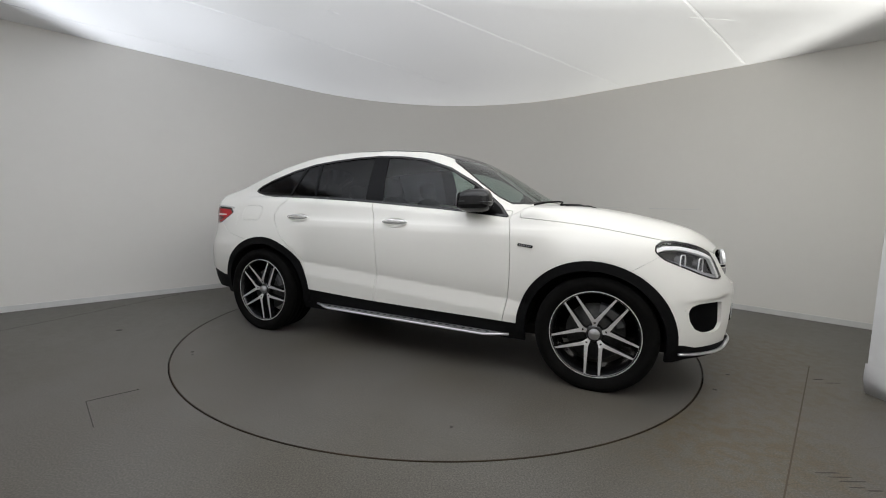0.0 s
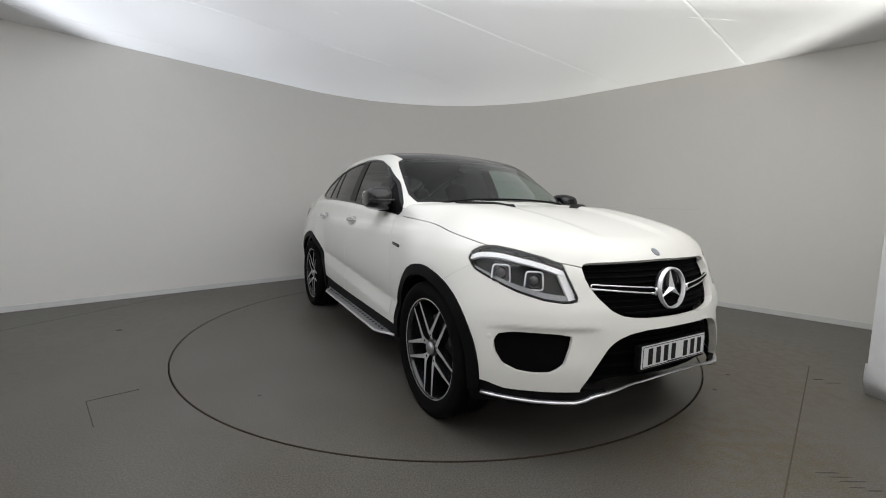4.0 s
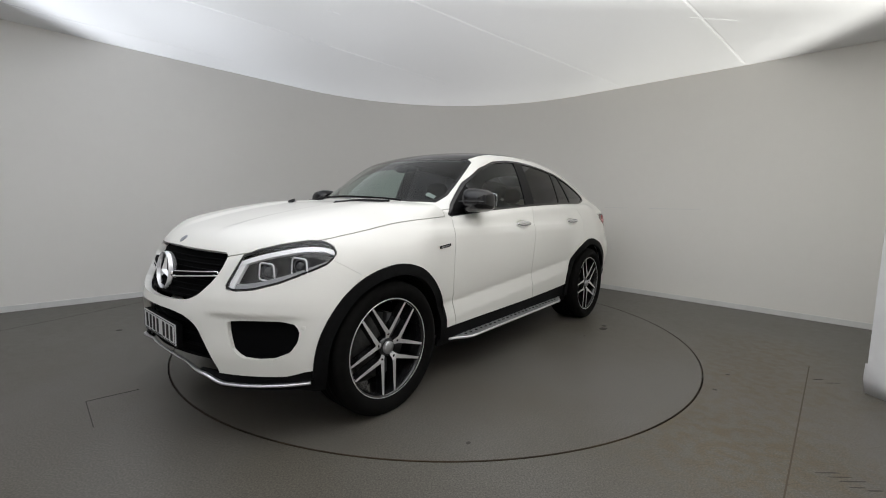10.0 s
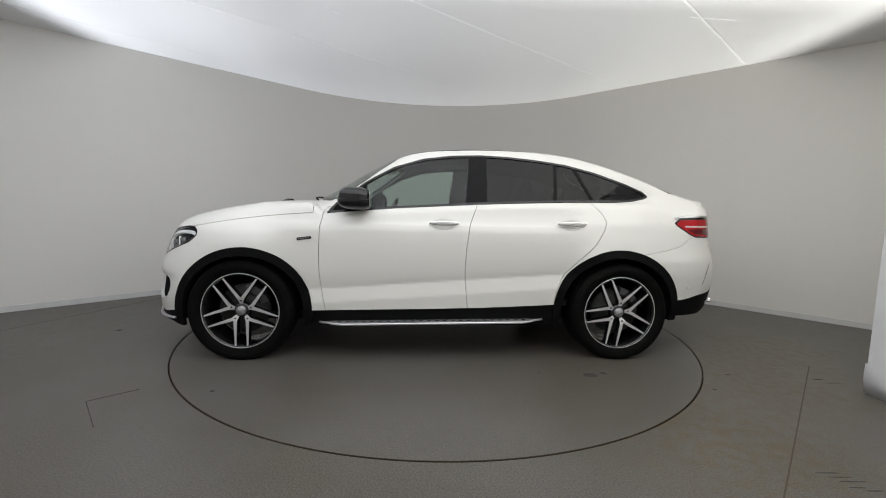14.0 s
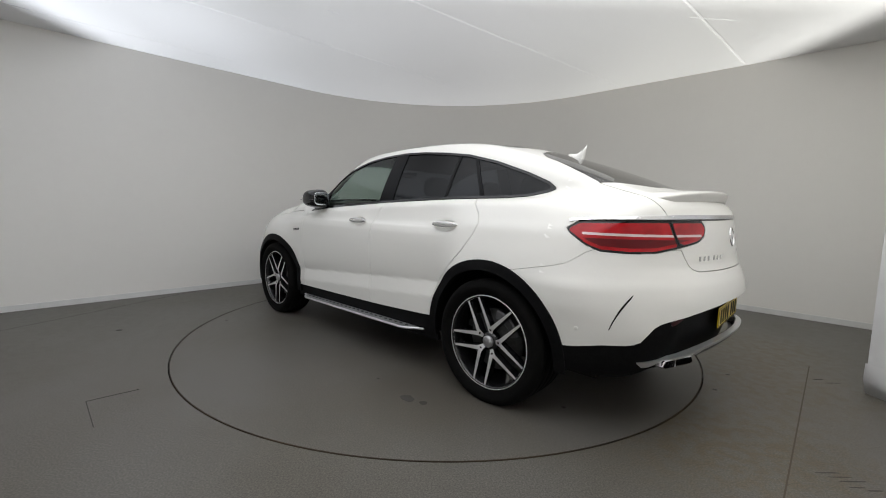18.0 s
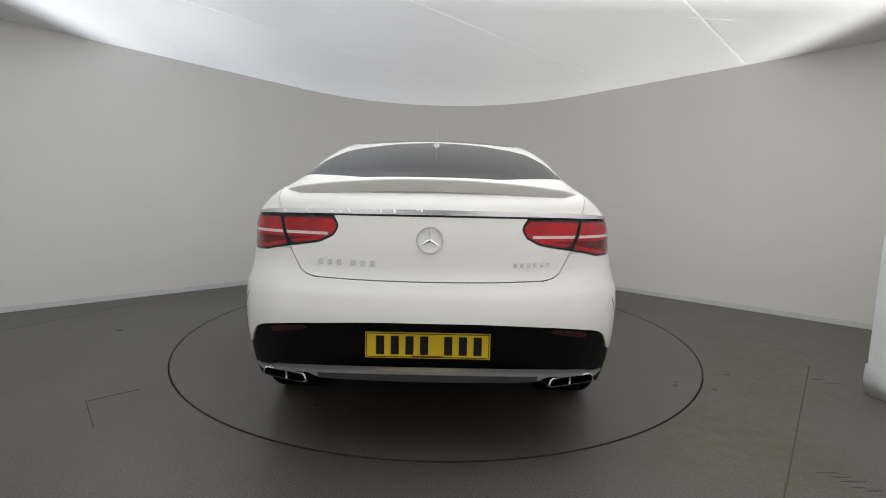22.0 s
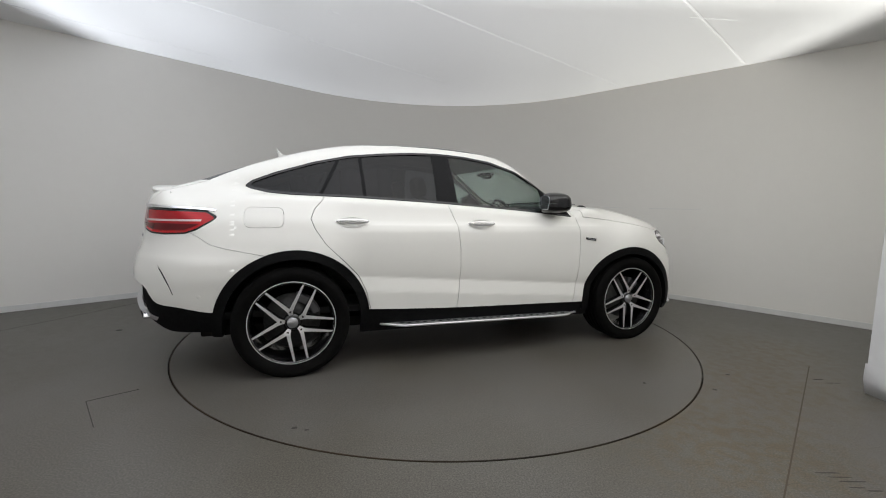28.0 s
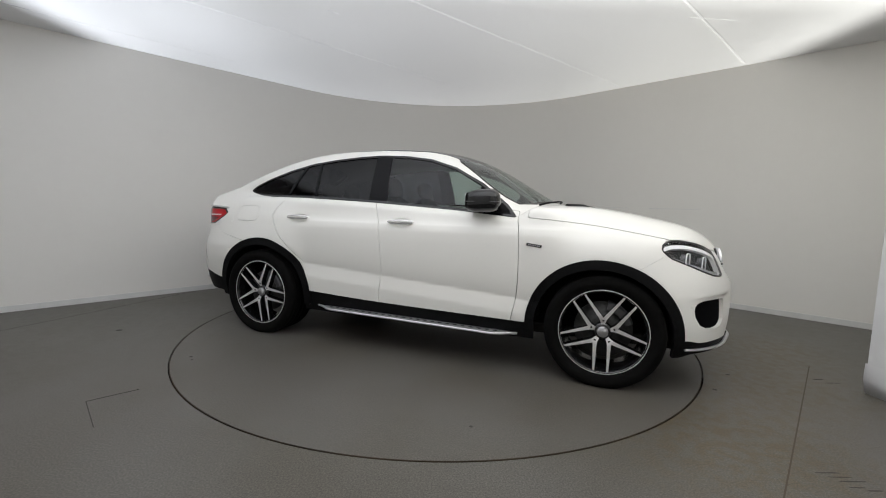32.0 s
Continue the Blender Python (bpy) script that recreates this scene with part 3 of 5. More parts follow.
class Skin:
    """Points, normals and triangles."""

    def __init__(self, p, n, f):
        self.p, self.n, self.f = p, n, f

    def split(self, g):
        """The parts where g is below zero, and above it."""
        return self._keep(g), self._keep(-g)

    def _keep(self, g):
        g = np.where(np.abs(g) < 1e-7, 1e-7, g)
        ins = g[self.f] < 0
        cnt = ins.sum(1)
        whole = self.f[cnt == 3]
        one, two = self.f[cnt == 1], self.f[cnt == 2]

        def roll(f, flag):
            k = np.argmax(flag, 1)
            idx = (k[:, None] + np.arange(3)) % 3
            return np.take_along_axis(f, idx, 1)
        a1 = roll(one, g[one] < 0) if len(one) else np.zeros((0, 3), int)
        a2 = roll(two, g[two] >= 0) if len(two) else np.zeros((0, 3), int)
        edges = np.concatenate([a1[:, [0, 1]], a1[:, [0, 2]], a2[:, [0, 1]], a2[:, [0, 2]]])
        key = np.sort(edges, 1)
        uniq, back = np.unique(key, axis=0, return_inverse=True) if len(key) else (np.zeros((0, 2), int), np.zeros(0, int))
        back = back.reshape(-1)
        i, j = uniq[:, 0], uniq[:, 1]
        t = (g[i] / (g[i] - g[j]))[:, None] if len(uniq) else np.zeros((0, 1))
        p = np.concatenate([self.p, self.p[i] * (1 - t) + self.p[j] * t])
        n = np.concatenate([self.n, self.n[i] * (1 - t) + self.n[j] * t])
        base, m1, m2 = len(self.p), len(a1), len(a2)
        e = base + back
        f = [whole, np.stack([a1[:, 0], e[:m1], e[m1:2 * m1]], 1)]
        x, y = e[2 * m1:2 * m1 + m2], e[2 * m1 + m2:]
        f += [np.stack([x, a2[:, 1], a2[:, 2]], 1), np.stack([x, a2[:, 2], y], 1)]
        f = np.concatenate(f)
        used, f = np.unique(f, return_inverse=True)
        return Skin(p[used], n[used] / np.linalg.norm(n[used], axis=1)[:, None], f.reshape(-1, 3))

    def mirrored(self):
        return Skin(self.p * (1, -1, 1), self.n * (1, -1, 1), self.f[:, ::-1])

    def pushed(self, d):
        return Skin(self.p + self.n * d, self.n, self.f)

    def joined(self, other):
        return Skin(np.concatenate([self.p, other.p]), np.concatenate([self.n, other.n]), np.concatenate([self.f, other.f + len(self.p)]))

    def both(self):
        return self.joined(self.mirrored())

    @property
    def xaz(self):
        return self.p[:, 0], np.abs(self.p[:, 1]), self.p[:, 2]


def panel(name, sk, mat, parent, label="", depth=0.022):
    """A panel of the skin with an edge turned inwards."""
    p, n, f = sk.p, sk.n, sk.f
    e = np.sort(np.concatenate([f[:, [0, 1]], f[:, [1, 2]], f[:, [2, 0]]]), 1)
    raw = np.concatenate([f[:, [0, 1]], f[:, [1, 2]], f[:, [2, 0]]])
    uniq, first, count = np.unique(e, axis=0, return_index=True, return_counts=True)
    rim = raw[first[count == 1]]
    rim = rim[~(np.abs(p[rim][:, :, 1]) < 0.0008).all(1)] if len(rim) else rim
    verts, norms = [p], [n]
    tris = f.tolist()
    face_rows = []
    if depth and len(rim):
        a, b = rim[:, 0], rim[:, 1]
        pa, pb = p[a], p[b]
        qa, qb = pa - n[a] * depth, pb - n[b] * depth
        base, m = len(p), len(rim)
        verts += [pb, pa, qa, qb]
        fn = np.cross(pa - pb, qb - pb)
        fn /= np.linalg.norm(fn, axis=1)[:, None] + 1e-12
        norms += [fn] * 4
        k = np.arange(m)
        face_rows = np.stack([base + k, base + m + k, base + 2 * m + k, base + 3 * m + k], 1).tolist()
    me = bpy.data.meshes.new(name)
    me.from_pydata(np.concatenate(verts).tolist(), [], tris + list(face_rows))
    me.materials.append(mat)
    me.polygons.foreach_set("use_smooth", [True] * len(me.polygons))
    me.normals_split_custom_set_from_vertices(np.concatenate(norms).tolist())
    ob = new(name, me)
    ob.parent = parent
    if label:
        ob["label"] = label
    return ob


# ---- outlines of the panels, in metres: side view (x, z), front and rear view (y, z), plan (x, y) ----
WINDOWS = [(0.845, 1.112), (0.53, 1.142), (0.32, 1.160), (0.10, 1.174), (-0.29, 1.199), (-0.57, 1.213), (-1.02, 1.231), (-1.45, 1.240), (-1.60, 1.252), (-1.71, 1.275), (-1.755, 1.295),
           (-1.70, 1.338), (-1.55, 1.400), (-1.30, 1.483), (-1.05, 1.543), (-0.82, 1.573), (-0.58, 1.594), (-0.35, 1.602), (-0.12, 1.590), (0.10, 1.560), (0.33, 1.487), (0.55, 1.366), (0.68, 1.269), (0.77, 1.199)]
WINDSHIELD = [(1.045, -0.05), (1.02, 0.2), (0.93, 0.541), (0.83, 0.715), (0.72, 0.733), (0.627, 0.714), (0.424, 0.676), (0.335, 0.652), (0.312, 0.60), (0.347, 0.428), (0.385, 0.25), (0.40, -0.05)]
ROOF_GLASS = [(0.396, -0.05), (0.381, 0.25), (0.343, 0.428), (0.310, 0.598), (0.25, 0.612), (-0.2, 0.605), (-0.9, 0.575), (-1.26, 0.53), (-1.29, 0.45), (-1.29, -0.05)]
REAR_GLASS = [(-2.165, -0.05), (-2.15, 0.33), (-2.03, 0.62), (-1.985, 0.672), (-1.8, 0.634), (-1.568, 0.555), (-1.49, 0.464), (-1.40, 0.25), (-1.36, -0.05)]
GRILLE = [(-0.05, 0.940), (0.25, 0.935), (0.43, 0.931), (0.487, 0.928), (0.502, 0.905), (0.503, 0.86), (0.490, 0.82), (0.462, 0.775), (0.415, 0.722), (0.367, 0.697), (0.30, 0.686), (0.208, 0.679), (-0.05, 0.676)]
INTAKE = [(-0.05, 0.634), (0.24, 0.628), (0.335, 0.614), (0.40, 0.590), (0.443, 0.556), (0.500, 0.468), (0.562, 0.366), (0.562, 0.25), (-0.05, 0.25)]
FOG = [(0.590, 0.606), (0.64, 0.616), (0.72, 0.620), (0.815, 0.620), (0.858, 0.607), (0.878, 0.575), (0.876, 0.52), (0.855, 0.468), (0.804, 0.440), (0.745, 0.434), (0.688, 0.440), (0.637, 0.471), (0.602, 0.553)]
GATE = [(-0.05, 0.873), (0.266, 0.873), (0.49, 0.876), (0.548, 0.893), (0.591, 0.96), (0.643, 1.06), (0.666, 1.149), (0.69, 1.21), (0.697, 1.24), (0.675, 1.33), (0.3, 1.345), (-0.05, 1.35)]
# lamps lie round a corner: (y - x, z) at the front, (y + x, z) at the rear
HEADLAMP = [(-1.525, 0.922), (-1.41, 0.953), (-1.235, 0.983), (-1.086, 0.998), (-0.98, 0.995), (-0.905, 0.967), (-0.885, 0.932), (-0.935, 0.885), (-1.062, 0.847), (-1.249, 0.797), (-1.424, 0.764), (-1.56, 0.754), (-1.632, 0.762), (-1.628, 0.782)]
TAILLAMP = [(-2.006, 1.135), (-2.042, 1.089), (-2.020, 1.052), (-1.948, 1.022), (-1.793, 1.004), (-1.658, 0.988), (-1.558, 0.974), (-1.386, 0.970), (-1.196, 0.976), (-1.109, 1.003), (-1.019, 1.066), (-1.012, 1.086), (-1.094, 1.122), (-1.383, 1.130), (-1.67, 1.134)]
CHROME_LINE = curve([(-2.5, 1.141), (-2.04, 1.140), (-1.657, 1.137), (-1.346, 1.133), (-1.071, 1.119), (-1.0, 1.108)])
FLAP = rounded([(-1.745, 1.018), (-1.742, 1.152), (-1.502, 1.152), (-1.500, 1.020)], 0.045, 5)
FRONT_DOOR = [(0.85, 1.16), (0.858, 1.09), (0.872, 1.019), (0.88, 0.85), (0.88, 0.68), (0.868, 0.55), (0.835, 0.376), (0.832, 0.30), (-0.255, 0.30), (-0.25, 0.398), (-0.232, 0.56), (-0.224, 0.69), (-0.232, 0.87), (-0.255, 1.04), (-0.305, 1.17), (-0.33, 1.24)]
REAR_DOOR = [(-0.33, 1.24), (-0.305, 1.17), (-0.255, 1.04), (-0.232, 0.87), (-0.224, 0.69), (-0.232, 0.56), (-0.25, 0.398), (-0.255, 0.30), (-0.91, 0.30), (-0.922, 0.428), (-0.955, 0.564), (-1.008, 0.677), (-1.10, 0.776), (-1.23, 0.902), (-1.305, 1.014), (-1.33, 1.08), (-1.305, 1.146), (-1.25, 1.206), (-1.22, 1.27)]
SEAM = curve([(2.4, 0.80), (2.16, 0.905), (2.104, 0.928), (1.98, 0.968), (1.827, 0.998), (1.654, 1.030), (1.41, 1.069), (1.1, 1.103), (0.9, 1.118)])
SILL = curve([(1.0, 0.374), (0.83, 0.378), (-0.25, 0.399), (-0.92, 0.428), (-1.1, 0.44)])
TAIL_EDGE = curve([(-2.6, 0.714), (-2.407, 0.712), (-2.029, 0.690), (-1.726, 0.660), (-1.562, 0.628), (-1.496, 0.576), (-1.454, 0.540), (-1.391, 0.524), (-1.242, 0.512), (-0.998, 0.472), (-0.6, 0.45)])
BUMPER_SEAM = curve([(-2.6, 0.99), (-1.2, 0.99), (-1.144, 0.978), (-1.061, 0.940), (-0.993, 0.906), (-0.739, 0.856), (-0.4, 0.80)])
WHEEL_X, WHEEL_Z = 1.4575, 0.374
ARCHES = ((1.425, 0.372, 0.512, 0.488, 0.484), (-1.432, 0.372, 0.502, 0.516, 0.500))     # centre, reach forwards and backwards, rise


def arch_sdf(x, z, k, grow):
    cx, cz, fore, aft, b = ARCHES[k]
    a, b = np.where(x > cx, fore, aft) + grow, b + grow
    zz = np.where(z > cz, z - cz, (z - cz) * 0.35)
    r = np.hypot((x - cx) / a, zz / b)
    return (r - 1) * (a + b) / 2


def make_skin():
    g = skin_grid(46, 200, 210)
    nu, nv = g.shape[:2]
    p = g.reshape(-1, 3)
    i = np.arange(nu * nv).reshape(nu, nv)
    a, b, c, d = i[:-1, :-1].ravel(), i[1:, :-1].ravel(), i[1:, 1:].ravel(), i[:-1, 1:].ravel()
    f = np.concatenate([np.stack([a, b, c], 1), np.stack([a, c, d], 1)])
    size = np.linalg.norm(np.cross(p[f[:, 1]] - p[f[:, 0]], p[f[:, 2]] - p[f[:, 0]]), axis=1)
    f = f[size > 1e-9]
    n = skin_normal(p)
    mid = np.cross(p[f[:, 1]] - p[f[:, 0]], p[f[:, 2]] - p[f[:, 0]])
    if (np.einsum("ij,ij->i", mid, n[f[:, 0]]) < 0).mean() > 0.5:
        f = f[:, ::-1]
    return Skin(p, n, f)


CAR_AT = (0.082, 0.019)
car = tagged(new("car"), "pearl white five-door coupe SUV with black trim, parked on the turntable", "car")
GAP = 0.0022


def cut(rest, field, gap=GAP):
    """Take the region out of the rest, with a narrow joint all round."""
    g = field(*rest.xaz)
    inner, _ = rest.split(g + gap)
    _, outer = rest.split(g - gap)
    return inner, outer


def only(sdf, *limits):
    """The outline, kept to where all the limits are above zero."""
    return np.maximum.reduce([sdf] + [-l for l in limits])


def take(sk, *fields):
    """The part below zero in all the fields, one after the other, and all that is left."""
    left = None
    for field in fields:
        sk, out = sk.split(field(*sk.xaz))
        left = out if left is None else left.joined(out)
    return sk, left


rest = make_skin()
pieces = {}
# wheel openings, then the black arch trims round them
for k, key in enumerate(("front", "rear")):
    _, rest = rest.split((lambda x, a, z: only(arch_sdf(x, z, k, -0.062), a - 0.45))(*rest.xaz))
    pieces["arch_" + key], rest = cut(rest, lambda x, a, z: only(arch_sdf(x, z, k, 0.0), a - 0.45, z - 0.305), 0.001)
# the underside stays open: a flat tray closes it
_, rest = rest.split((lambda x, a, z: z - (0.255 + 0.025 * step(1.9, 2.0, x) + 0.105 * step(2.1, 2.25, x) * step(0.56, 0.36, a) + 0.15 * step(-1.95, -2.1, x) * step(0.84, 0.74, a) + 0.085 * step(-1.6, -1.85, x) * step(0.74, 0.84, a)))(*rest.xaz))
# black lower trims
low_front, rest = cut(rest, lambda x, a, z: np.maximum(z - 0.352 - 0.02 * step(2.05, 1.95, x), 1.2 - x), 0.001)
low_rear, rest = cut(rest, lambda x, a, z: np.maximum(z - TAIL_EDGE(a + x), x + 1.3), 0.001)
low_side, rest = cut(rest, lambda x, a, z: np.maximum.reduce([z - SILL(x), x - 1.2, -1.3 - x]), 0.001)
# glass
dlo, rest = cut(rest, lambda x, a, z: only(polygon_sdf(x, z, WINDOWS), a - 0.45), 0.001)
windshield, rest = cut(rest, lambda x, a, z: only(polygon_sdf(x, a, WINDSHIELD), z - 1.19), 0.001)
roof_glass, rest = cut(rest, lambda x, a, z: only(polygon_sdf(x, a, ROOF_GLASS), z - 1.4), 0.002)
rear_glass, rest = cut(rest, lambda x, a, z: only(polygon_sdf(x, a, REAR_GLASS), z - 1.2), 0.001)
# openings in the nose
grille_face, rest = rest.split((lambda x, a, z: only(polygon_sdf(a, z, GRILLE), x - 1.8))(*rest.xaz))
intake_face, rest = rest.split((lambda x, a, z: only(polygon_sdf(a, z, INTAKE), x - 1.8))(*rest.xaz))
fog_face, rest = rest.split((lambda x, a, z: only(polygon_sdf(a, z, FOG), x - 1.8))(*rest.xaz))
# lamps
headlamp, rest = cut(rest, lambda x, a, z: only(polygon_sdf(a - x, z, HEADLAMP), x - 1.5))
gate_side = lambda x, a, z: polygon_sdf(a, z, GATE)
taillamp, rest = cut(rest, lambda x, a, z: only(polygon_sdf(a + x, z, TAILLAMP), -1.7 - x))
lamp_inner, lamp_outer = cut(taillamp, gate_side)
# black strip that stands for the shadow gap below the chrome
strip_shadow, rest = take(rest, lambda x, a, z: x + 1.8, lambda x, a, z: a + x + 1.10, lambda x, a, z: CHROME_LINE(a + x) - 0.005 - z, lambda x, a, z: z - CHROME_LINE(a + x) - 0.002)
chrome_band, rest = take(rest, lambda x, a, z: x + 1.8, lambda x, a, z: a + x + 1.04, lambda x, a, z: CHROME_LINE(a + x) + 0.002 - z, lambda x, a, z: z - CHROME_LINE(a + x) - 0.023 + 0.008 * step(-1.75, -1.35, a + x))
# opening panels
gate, rest = cut(rest, lambda x, a, z: only(gate_side(x, a, z), -1.85 - x))
hood, rest = cut(rest, lambda x, a, z: np.maximum.reduce([SEAM(x) - z, 1.058 - 0.14 * a ** 2 - 0.42 * np.maximum(a - 0.55, 0) - x, 0.93 - x - 3.0 * np.maximum(0.74 - a, 0)]))
front_door, rest = cut(rest, lambda x, a, z: only(polygon_sdf(x, z, FRONT_DOOR), a - 0.45))
rear_door, rest = cut(rest, lambda x, a, z: only(polygon_sdf(x, z, REAR_DOOR), a - 0.45))
front_bumper, rest = cut(rest, lambda x, a, z: np.maximum(z - SEAM(x) - 0.02, 1.80 + 1.6 * (z - 0.90) - x), 0.0012)
rear_bumper, rest = cut(rest, lambda x, a, z: np.maximum(z - BUMPER_SEAM(a + x), x + 1.55), 0.0013)
flap, right_rest = cut(rest, lambda x, a, z: only(polygon_sdf(x, z, FLAP), a - 0.45), 0.0013)

panel("body", rest.joined(right_rest.mirrored()), M_PAINT, car, "pearl white body shell with roof rails and pillars")
panel("hood", hood.both(), M_PAINT, car, "pearl white bonnet with two raised domes")
tailgate = panel("tailgate", gate.both(), M_PAINT, car, "pearl white tailgate")
panel("front_bumper", front_bumper.both(), M_PAINT, car, "", 0.035)
panel("rear_bumper", rear_bumper.both(), M_PAINT, car, "", 0.05)
panel("fuel_flap", flap.mirrored(), M_PAINT, car, "pearl white rounded fuel flap")
for half_lip in (low_front, low_front.mirrored()):
    panel("front_apron", half_lip.pushed(-0.006), M_PLASTIC, car, "black plastic lower front apron")
apron = Skin(low_rear.p + (0.010 + 0.075 * step(0.80, 0.5, low_rear.p[:, 1]) * step(0.72, 0.66, low_rear.p[:, 2]))[:, None] * (1, 0, 0), low_rear.n, low_rear.f)
panel("rear_apron", apron.both(), M_PLASTIC, car, "black plastic rear apron")
panel("roof_glass", roof_glass.both(), M_ROOF, car, "black glass panoramic roof")
inner, outer = windshield.split((lambda x, a, z: only(polygon_sdf(x, a, WINDSHIELD) + 0.022, z - 1.19))(*windshield.xaz))
panel("windshield", inner.both(), M_SCREEN, car, "clear tinted windscreen")
panel("windshield_frame", outer.both(), M_BLACK, car, "black windscreen edge band", 0.004)
inner, outer = rear_glass.split((lambda x, a, z: only(polygon_sdf(x, a, REAR_GLASS) + 0.018, z - 1.19))(*rear_glass.xaz))
panel("rear_window", inner.both(), M_REAR_GLASS, tailgate, "dark tinted rear window")
panel("rear_window_edge", outer.both(), M_BLACK, tailgate, "black rear window edge band", 0.004)


def window_parts(sk):
    """Trim, pillar cover and the panes of one side."""
    field = lambda x, a, z: polygon_sdf(x, z, WINDOWS)
    glass_part, trim = sk.split((lambda x, a, z: field(x, a, z) + 0.017)(*sk.xaz))
    b_front = lambda z: -0.225 - 0.10 * (z - 1.2)
    b_back = lambda z: -0.395 - 0.02 * (z - 1.2)
    split1 = lambda z: -0.947 - 0.08 * (z - 1.24)
    split2 = lambda z: -1.262 + 0.50 * (z - 1.238)
    sail, g = glass_part.split((lambda x, a, z: 0.545 - x)(*glass_part.xaz))
    front, g = g.split((lambda x, a, z: b_front(z) - x)(*g.xaz))
    pillar, g = g.split((lambda x, a, z: b_back(z) - x)(*g.xaz))
    rear, g = g.split((lambda x, a, z: split1(z) + 0.012 - x)(*g.xaz))
    bar1, g = g.split((lambda x, a, z: split1(z) - 0.012 - x)(*g.xaz))
    small, g = g.split((lambda x, a, z: split2(z) + 0.012 - x)(*g.xaz))
    bar2, quarter = g.split((lambda x, a, z: split2(z) - 0.014 - x)(*g.xaz))
    return trim, sail, front, pillar, rear, bar1, small, bar2, quarter


PARTS = window_parts(dlo)
doors = {}


def dished(sk, x, z):
    """The door with the hollow behind its handle pressed in."""
    r = np.hypot((sk.p[:, 0] - x) / 0.105, (sk.p[:, 2] - z) / 0.050)
    return Skin(sk.p - np.array([0, 1, 0]) * (0.030 * step(1.0, 0.35, r))[:, None], sk.n, sk.f)


for side, flip in (("left", False), ("right", True)):
    put = (lambda s: s.mirrored()) if flip else (lambda s: s)
    fd = panel("front_door", put(dished(front_door, -0.055, 1.047)), M_PAINT, car, "pearl white front door, shut")
    rd = panel("rear_door", put(dished(rear_door, -1.05, 1.057)), M_PAINT, car, "pearl white rear door, shut")
    doors[side] = (fd, rd)
    trim, sail, front, pillar, rear, bar1, small, bar2, quarter = [put(s) for s in PARTS]
    panel("window_trim", trim.pushed(0.003), M_BLACK, car, "gloss black window surround", 0.012)
    panel("mirror_sail", sail.pushed(0.002), M_PLASTIC, fd, "black triangular mirror base panel", 0.01)
    panel("front_window", front.pushed(-0.004), M_GLASS, fd, "green tinted side window", 0)
    panel("pillar_cover", pillar.pushed(0.001), M_PILLAR, car, "gloss black door pillar cover", 0.01)
    panel("rear_window_pane", rear.pushed(-0.004), M_PRIVACY, rd, "dark privacy side window", 0)
    panel("window_bar", bar1.pushed(0.0), M_PILLAR, rd, "", 0.01)
    panel("small_window", small.pushed(-0.004), M_PRIVACY, rd, "dark privacy corner window", 0)
    panel("window_bar", bar2.pushed(0.001), M_PILLAR, car, "", 0.01)
    panel("quarter_window", quarter.pushed(-0.004), M_PRIVACY, car, "dark privacy quarter window", 0)
    panel("wheel_arch_trim", put(pieces["arch_front"]).pushed(0.006), M_PLASTIC, car, "black plastic front wheel arch trim", 0.035)
    panel("wheel_arch_trim", put(pieces["arch_rear"]).pushed(0.006), M_PLASTIC, car, "black plastic rear wheel arch trim", 0.035)
    panel("sill", put(low_side).pushed(-0.012), M_PLASTIC, car, "black plastic door sill")
# ---- helpers for solid parts ----
def lathe(bm, profile, segs, m=None, closed=False):
    """Turn a profile of (radius, along) round the y axis."""
    rings = []
    for k in range(segs):
        c, s = math.cos(2 * math.pi * k / segs), math.sin(2 * math.pi * k / segs)
        rings.append([bm.verts.new((r * c, y, r * s)) for r, y in profile])
    made = [v for ring in rings for v in ring]
    n = len(profile)
    for k in range(segs):
        a, b = rings[k], rings[(k + 1) % segs]
        for i in range(n if closed else n - 1):
            j = (i + 1) % n
            bm.faces.new((a[i], a[j], b[j], b[i]))
    if m:
        bmesh.ops.transform(bm, matrix=m, verts=made)
    bmesh.ops.recalc_face_normals(bm, faces=bm.faces[:])
    return made


def blob(bm, center, size, power=2.6, u=28, v=18, m=None, shape=None):
    """A rounded block (superellipsoid)."""
    def pw(q):
        return math.copysign(abs(q) ** (2 / power), q)
    rows = []
    for i in range(v + 1):
        t = -math.pi / 2 + math.pi * i / v
        rows.append([])
        for j in range(u):
            p = 2 * math.pi * j / u
            q = Vector((pw(math.cos(t)) * pw(math.cos(p)), pw(math.cos(t)) * pw(math.sin(p)), pw(math.sin(t))))
            if shape:
                q = shape(q)
            rows[-1].append(bm.verts.new((center[0] + q.x * size[0] / 2, center[1] + q.y * size[1] / 2, center[2] + q.z * size[2] / 2)))
    for i in range(v):
        for j in range(u):
            bm.faces.new((rows[i][j], rows[i][(j + 1) % u], rows[i + 1][(j + 1) % u], rows[i + 1][j]))
    made = [q for r in rows for q in r]
    bmesh.ops.remove_doubles(bm, verts=[q for r in (rows[0], rows[-1]) for q in r], dist=1e-5)
    made = [q for q in made if q.is_valid]
    if m:
        bmesh.ops.transform(bm, matrix=m, verts=made)
    return made


